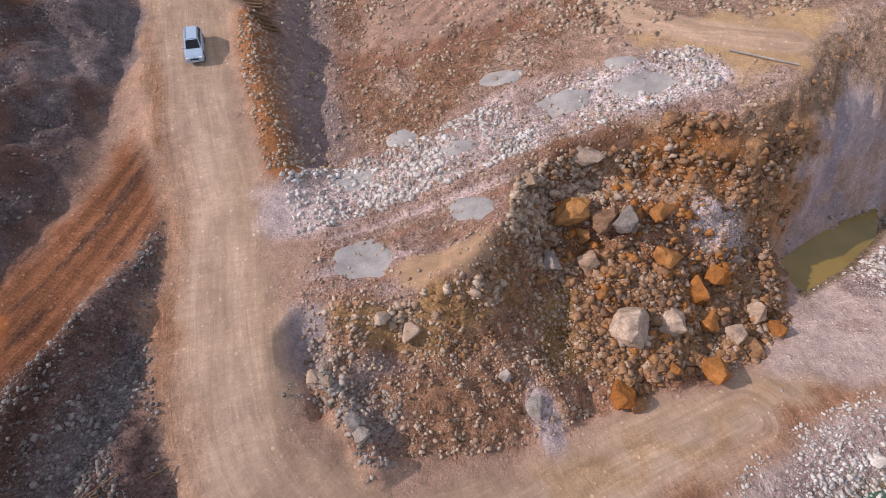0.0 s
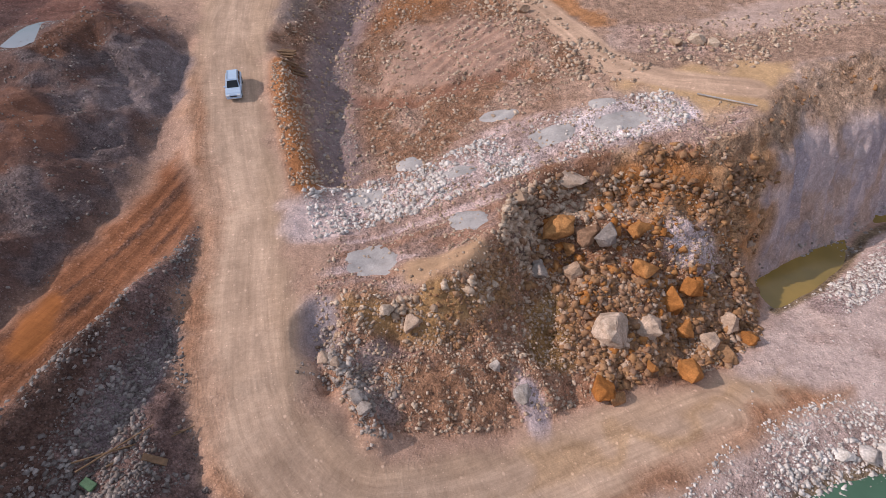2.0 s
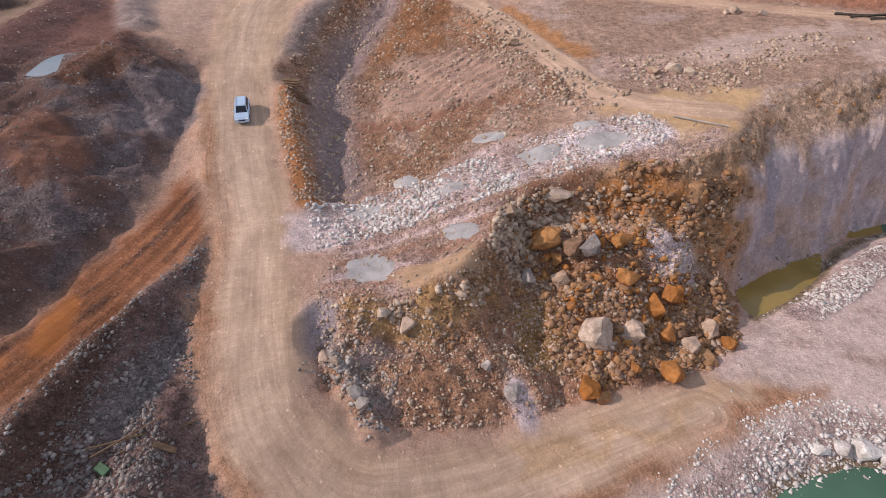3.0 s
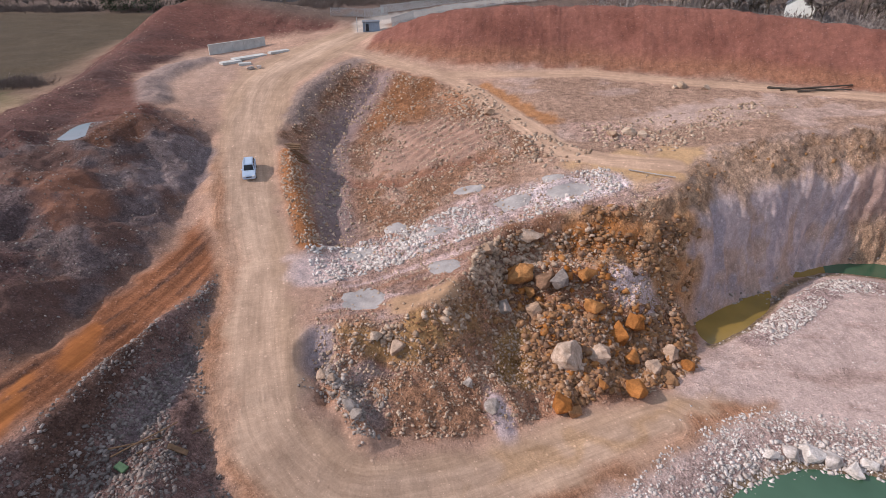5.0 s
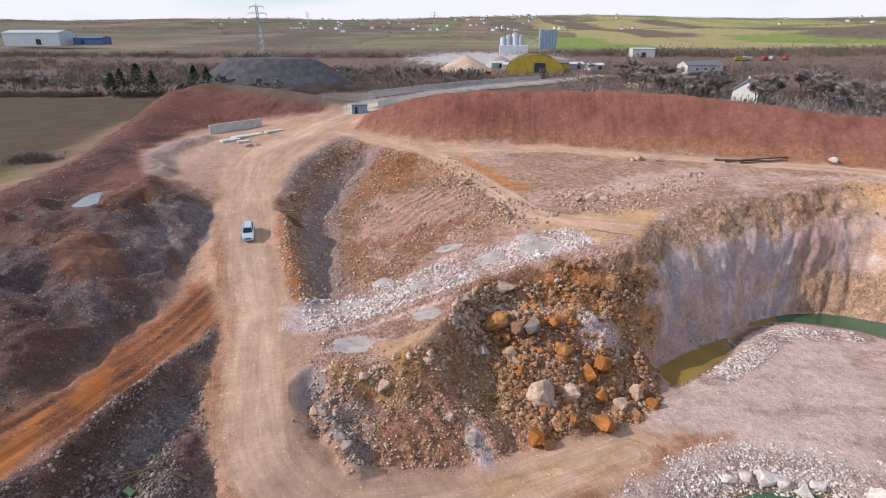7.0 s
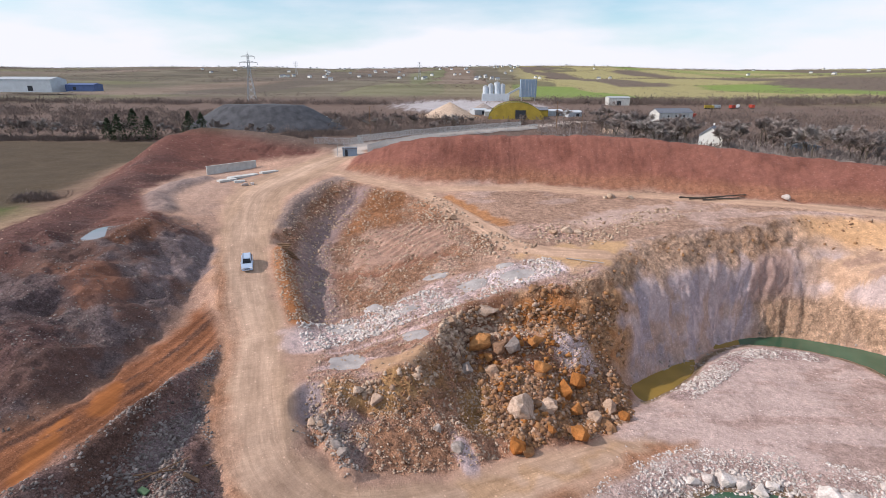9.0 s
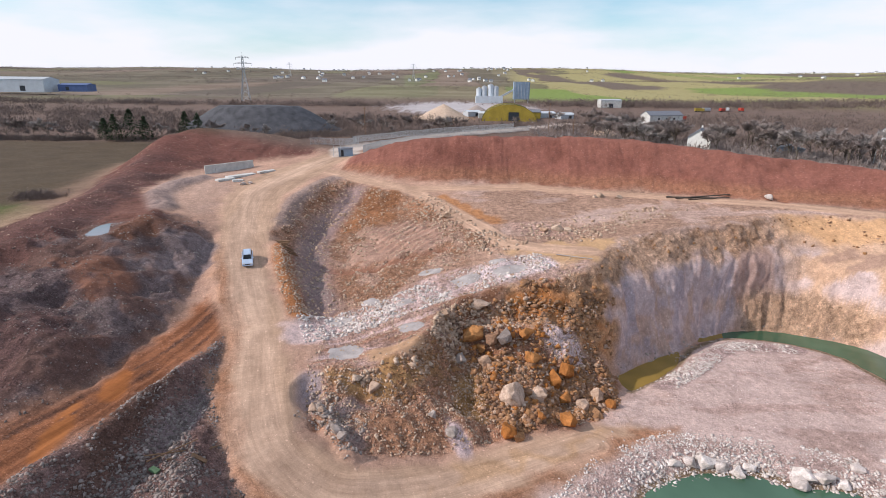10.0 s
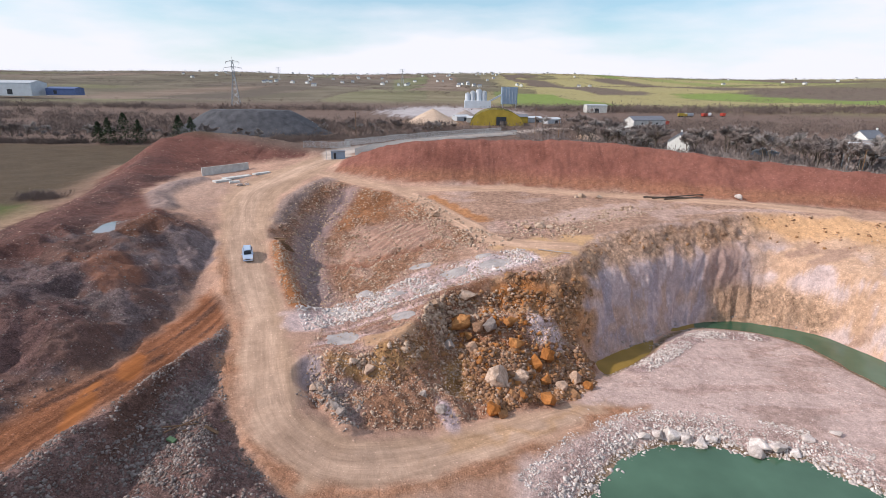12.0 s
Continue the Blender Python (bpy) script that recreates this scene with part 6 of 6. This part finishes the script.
# ---------------------------------------------------------------- buildings
def gable(name, m, lx, ly, h, rise, wall_mat, roof_mat, label, category, doors=(), windows=(), group="", chimney=False):
    b = empty(name, m, label, category, group)
    out = [(-ly / 2, -1.5), (ly / 2, -1.5), (ly / 2, h), (0, h + rise), (-ly / 2, h)]
    bm = prism(bmesh.new(), out, lx)
    bmesh.ops.rotate(bm, verts=bm.verts, cent=(0, 0, 0), matrix=Matrix.Rotation(radians(90), 3, 'Z'))
    part("wall", bm, wall_mat, b)
    run = math.hypot(ly / 2, rise)
    ang = math.degrees(math.atan2(rise, ly / 2))
    roof = None
    for s in (-1, 1):
        roof = part("roof", boxed((lx + 0.7, run + 0.5, 0.22), (0, s * (ly / 4 + 0.05), h + rise / 2 + 0.1), (-s * ang, 0, 0), 0.03), roof_mat, b)
    for x, y, wd, ht in doors:
        part("door", boxed((wd, 0.12, ht), (x, y * (ly / 2 + 0.02), ht / 2)), DOOR_DARK, b)
    for x, y, z, wd, ht in windows:
        fr = part("window", boxed((wd + 0.2, 0.1, ht + 0.2), (x, y * (ly / 2 + 0.02), z)), WHITE_WALL, b)
        part("pane", boxed((wd, 0.06, ht), (x, y * (ly / 2 + 0.07), z)), GLASS_DARK, fr)
    if chimney:
        ch = part("chimney", boxed((0.8, 0.6, 1.6), (lx / 2 - 0.6, 0, h + rise + 0.3), bevel=0.03), WHITE_WALL, b)
        part("pot", rod(bmesh.new(), (lx / 2 - 0.6, 0, h + rise + 1.1), (lx / 2 - 0.6, 0, h + rise + 1.6), 0.15, 8), BARK, ch)
    return b


def on(x, y, turn=0.0, dz=0.0):
    return pose(x, y, lev(x, y) + dz, 0, 0, turn)


gable("house", pose(112, 150, 12.2, 0, 0, 62), 11, 8, 3.2, 3.0, WHITE_WALL, SLATE, "white rendered house with a slate roof among bare trees", "house", windows=((-3, -1, 1.8, 1.2, 1.2), (2.5, -1, 1.8, 1.2, 1.2)), chimney=True)
gable("shed", pose(147, 150, 9.4, 0, 0, 70), 9, 10, 2.2, 1.2, STEEL_BLUE, STEEL_GREY, "dark steel farm shed with a pale roof", "shed", doors=((1.5, -1, 2.6, 2.2),))
gable("house", pose(205, 170, 11.5, 0, 0, 20), 12, 8, 4.6, 3.0, WHITE_WALL, SLATE, "white house with a dark slate roof", "house", windows=((-3, -1, 2.5, 1.2, 1.3), (0, -1, 2.5, 1.2, 1.3), (3.2, -1, 2.5, 1.2, 1.3)), chimney=True)
gable("house", pose(199, 158, 9.6, 0, 0, -60), 9, 7, 3.2, 2.6, WHITE_WALL, SLATE, "low white cottage with a slate roof", "house", windows=((-2, -1, 1.8, 1.1, 1.1), (2, -1, 1.8, 1.1, 1.1)), chimney=True)
gable("house", pose(150, 290, 12, 0, 0, 20), 26, 9, 4, 2.4, CONCRETE, SLATE, "long pale farm building beyond the trees", "house", windows=((-6, -1, 2, 1.4, 1.2), (0, -1, 2, 1.4, 1.2), (6, -1, 2, 1.4, 1.2)))


def crusher():
    x, y = 156, 112
    c = empty("screening_plant", pose(x, y, lev(x, y), 0, 0, -12), "green and pale mobile screening plant with a conveyor", "machine")
    part("hopper", boxed((5, 4, 3.2), (0, 0, 8.5), bevel=0.1), STEEL_PALE, c)
    part("deck", boxed((7, 5, 0.3), (0, 0, 6.8)), GALV, c)
    for sx in (-1, 1):
        for sy in (-1, 1):
            part("leg", rod(bmesh.new(), (sx * 2.6, sy * 1.8, -1), (sx * 2.6, sy * 1.8, 6.8), 0.18, 6), GALV, c)
    part("conveyor", boxed((15, 1.1, 0.8), (9, 0, 4.8), (0, 20, 0), 0.08), STEEL_PALE, c)
    part("engine_housing", boxed((8.5, 4.2, 3.0), (15.5, -4, 2.2), bevel=0.1), GREEN_PAINT, c, "green steel housing")
    part("lid", boxed((8.9, 4.6, 0.25), (15.5, -4, 3.85), bevel=0.05), STEEL_GREY, c)
    part("tank", boxed((4.5, 3.5, 4.2), (21, -1, 2.9), bevel=0.1), STEEL_GREY, c)


crusher()


def arched_shed():
    s = empty("arched_shed", pose(55, 330, lev(55, 330), 0, 0, -4), "large faded yellow arched shed with dull ribs", "shed")
    bm = prism(bmesh.new(), [(19 * math.cos(a), -0.5 + 11.5 * math.sin(a)) for a in np.linspace(0, math.pi, 25)], 34)
    part("hall", bm, YELLOW, s)
    for k in range(9):
        rib = [(19.1 * math.cos(a), -0.5 + 11.6 * math.sin(a)) for a in np.linspace(0, math.pi, 25)]
        bm = prism(bmesh.new(), rib, 0.4)
        bmesh.ops.translate(bm, verts=bm.verts, vec=(0, -16.6 + 4.15 * k, 0))
        part("rib", bm, OLIVE, s)
    part("door", boxed((7, 0.2, 6), (3, -17.1, 3)), DOOR_DARK, s)


arched_shed()


def works():
    z = lev(88, 560)
    w = empty("concrete_works", pose(88, 560, z), "grey concrete works with a tall clad tower and silos", "factory")
    t = part("tower", boxed((17.5, 12, 19), (4.5, 0, 13.5), bevel=0.2), STEEL_BLUE, w, "tall blue-grey clad tower")
    for k in range(5):
        part("rib", boxed((0.3, 0.3, 19), (-3 + 3.6 * k, -6.1, 13.5)), STEEL_GREY, t)
    for sx in (-3, 12):
        part("leg", boxed((1, 1, 8), (sx, -5, 2)), GALV, w)
    part("conveyor", boxed((24, 2, 2), (-14, 0, 9), (0, -28, 0), 0.1), STEEL_GREY, w)
    for k, (x, h, r) in enumerate(((-24, 17, 3.2), (-30, 19, 3.4), (-37, 17, 3.2), (-43, 15, 3.0))):
        s = part("silo", rod(bmesh.new(), (x, 2, -1), (x, 2, h), r, 16), STEEL_PALE if k % 2 else STEEL_GREY, w)
        part("cap", rod(bmesh.new(), (x, 2, h), (x, 2, h + 1.6), r, 16, 0.6), GALV, s)
    part("hall", boxed((30, 12, 9), (-32, -6, 3), bevel=0.1), STEEL_PALE, w)


works()
gable("warehouse", pose(-506, 600, 20, 0, 0, 3), 66, 30, 13, 3, STEEL_PALE, STEEL_GREY, "large pale blue clad warehouse across the valley", "warehouse", doors=((8, -1, 6, 6),))
gable("warehouse", pose(-448, 610, 21, 0, 0, 3), 34, 20, 6, 2, STEEL_NAVY, STEEL_NAVY, "navy blue clad warehouse across the valley", "warehouse", doors=((-6, -1, 4, 4),))
gable("warehouse", on(170, 480), 20, 14, 7, 1, CONCRETE, STEEL_GREY, "grey concrete shed below the hills", "warehouse", doors=((0, -1, 4, 4),))
gable("shed", pose(-72, 262, lev(-72, 262), 0, 0, 10), 15, 8, 3.2, 1.4, STEEL_NAVY, STEEL_PALE, "low blue shed behind bare trees", "shed", doors=((-6, -1, 3, 2.6),))
gable("shed", on(72, 345), 16, 9, 4.5, 1.6, YELLOW, SLATE, "yellow-walled works building in the stone yard", "shed", doors=((-3, -1, 3, 3),))
for k, (x, y) in enumerate(((40, 345), (52, 350), (86, 352), (98, 340), (30, 360))):
    gable("shed", on(x, y, 8 * k), 12, 7, 3.2, 1.2, STEEL_GREY, STEEL_PALE, "pale steel works shed in the stone yard", "shed", doors=((2, -1, 2.6, 2.4),), group="sheds of the stone yard")
for k, (x, y, mt) in enumerate(((232, 420, YELLOW), (240, 424, STEEL_PALE), (252, 420, RED_PAINT), (260, 426, STEEL_PALE), (271, 424, RED_PAINT), (180, 330, RED_PAINT))):
    lorry = empty("lorry", on(x, y, 20 * k), "small parked lorry in a distant yard", "lorry", "lorries in the distant yard")
    part("cab", boxed((2.2, 2.4, 2.6), (3.4, 0, 1.9), bevel=0.15), mt, lorry)
    part("body", boxed((5.6, 2.5, 2.4), (-0.8, 0, 2.1), bevel=0.1), mt, lorry)
    for wx in (-2.4, 0.2, 3.4):
        for s in (-1, 1):
            part("wheel", rod(bmesh.new(), (wx, s * 1.0, 0.5), (wx, s * 1.25, 0.5), 0.5, 12), RUBBER, lorry)
proto = gable("house", on(-300, 1300), 11, 8, 5, 3, WHITE_WALL, SLATE, "white house with a dark roof on a far hillside", "house", windows=((-3, -1, 2.6, 1.2, 1.2), (3, -1, 2.6, 1.2, 1.2)), group="houses scattered over far hills")
rng = random.Random(4)
for k in range(90):
    y = rng.uniform(1500, 3300)
    x = (rng.uniform(-0.35, 0.12) if k % 3 else rng.uniform(-0.6, 0.8)) * y
    copy_thing(proto, on(x, y, rng.uniform(0, 180)))
SPOIL = plain("blue_grey_spoil", (0.075, 0.075, 0.085), 0.95, vary=0.3, scale=0.3, bump=0.6)
# heaps of sand and stone in the yard across the valley
for k, (x, y, r, h, mt) in enumerate(((8, 330, 20, 11, STONE_BROWN), (34, 375, 16, 8, STONE_GREY), (60, 385, 18, 8, STONE_GREY), (92, 215, 10, 4, STONE_BROWN), (-92, 235, 34, 13, SPOIL))):
    bm = bmesh.new()
    bmesh.ops.create_icosphere(bm, subdivisions=4, radius=1)
    for v in bm.verts:
        q = math.hypot(v.co.x, v.co.y)
        rise = min(1.0, 1.9 * max(0.0, 1 - q)) if mt is SPOIL else max(0.0, 1 - q) ** 0.9
        v.co = Vector((v.co.x * r * (1.35 if mt is SPOIL else 1), v.co.y * r * 0.8, rise * h * (1 if v.co.z > 0 else -0.2))) + Vector((0, 0, 0.5 * noise.noise(v.co * 3)))
    me = bpy.data.meshes.new("stockpile")
    bm.to_mesh(me)
    bm.free()
    me.materials.append(mt)
    ob = new("stockpile", me)
    ob.matrix_world = on(x, y, 30 * k % 120, -0.4)
    tagged(ob, "conical stockpile of sand and crushed stone", "stockpile", "stockpiles of the stone yard")
# pale polytunnel strips beyond the hedge, stood in for by flat water sheets
for k, (x, y, lx, ly) in enumerate(((-196, 238, 13, 2.2), (-186, 246, 9, 1.8), (-176, 232, 10, 2.0), (-168, 243, 11, 1.6), (-205, 228, 7, 1.4))):
    z = max(lev(x + dx, y + dy) for dx in (-lx, 0, lx) for dy in (-ly, 0, ly)) + 0.05
    pond("puddle", [(x + lx * math.cos(a) * (1 + 0.2 * math.sin(3 * a + k)), y + ly * math.sin(a)) for a in np.arange(0, 6.28, 0.35)], z, PUDDLE, "pale polytunnel strip on rough land, drawn as a flat water sheet", "puddle")
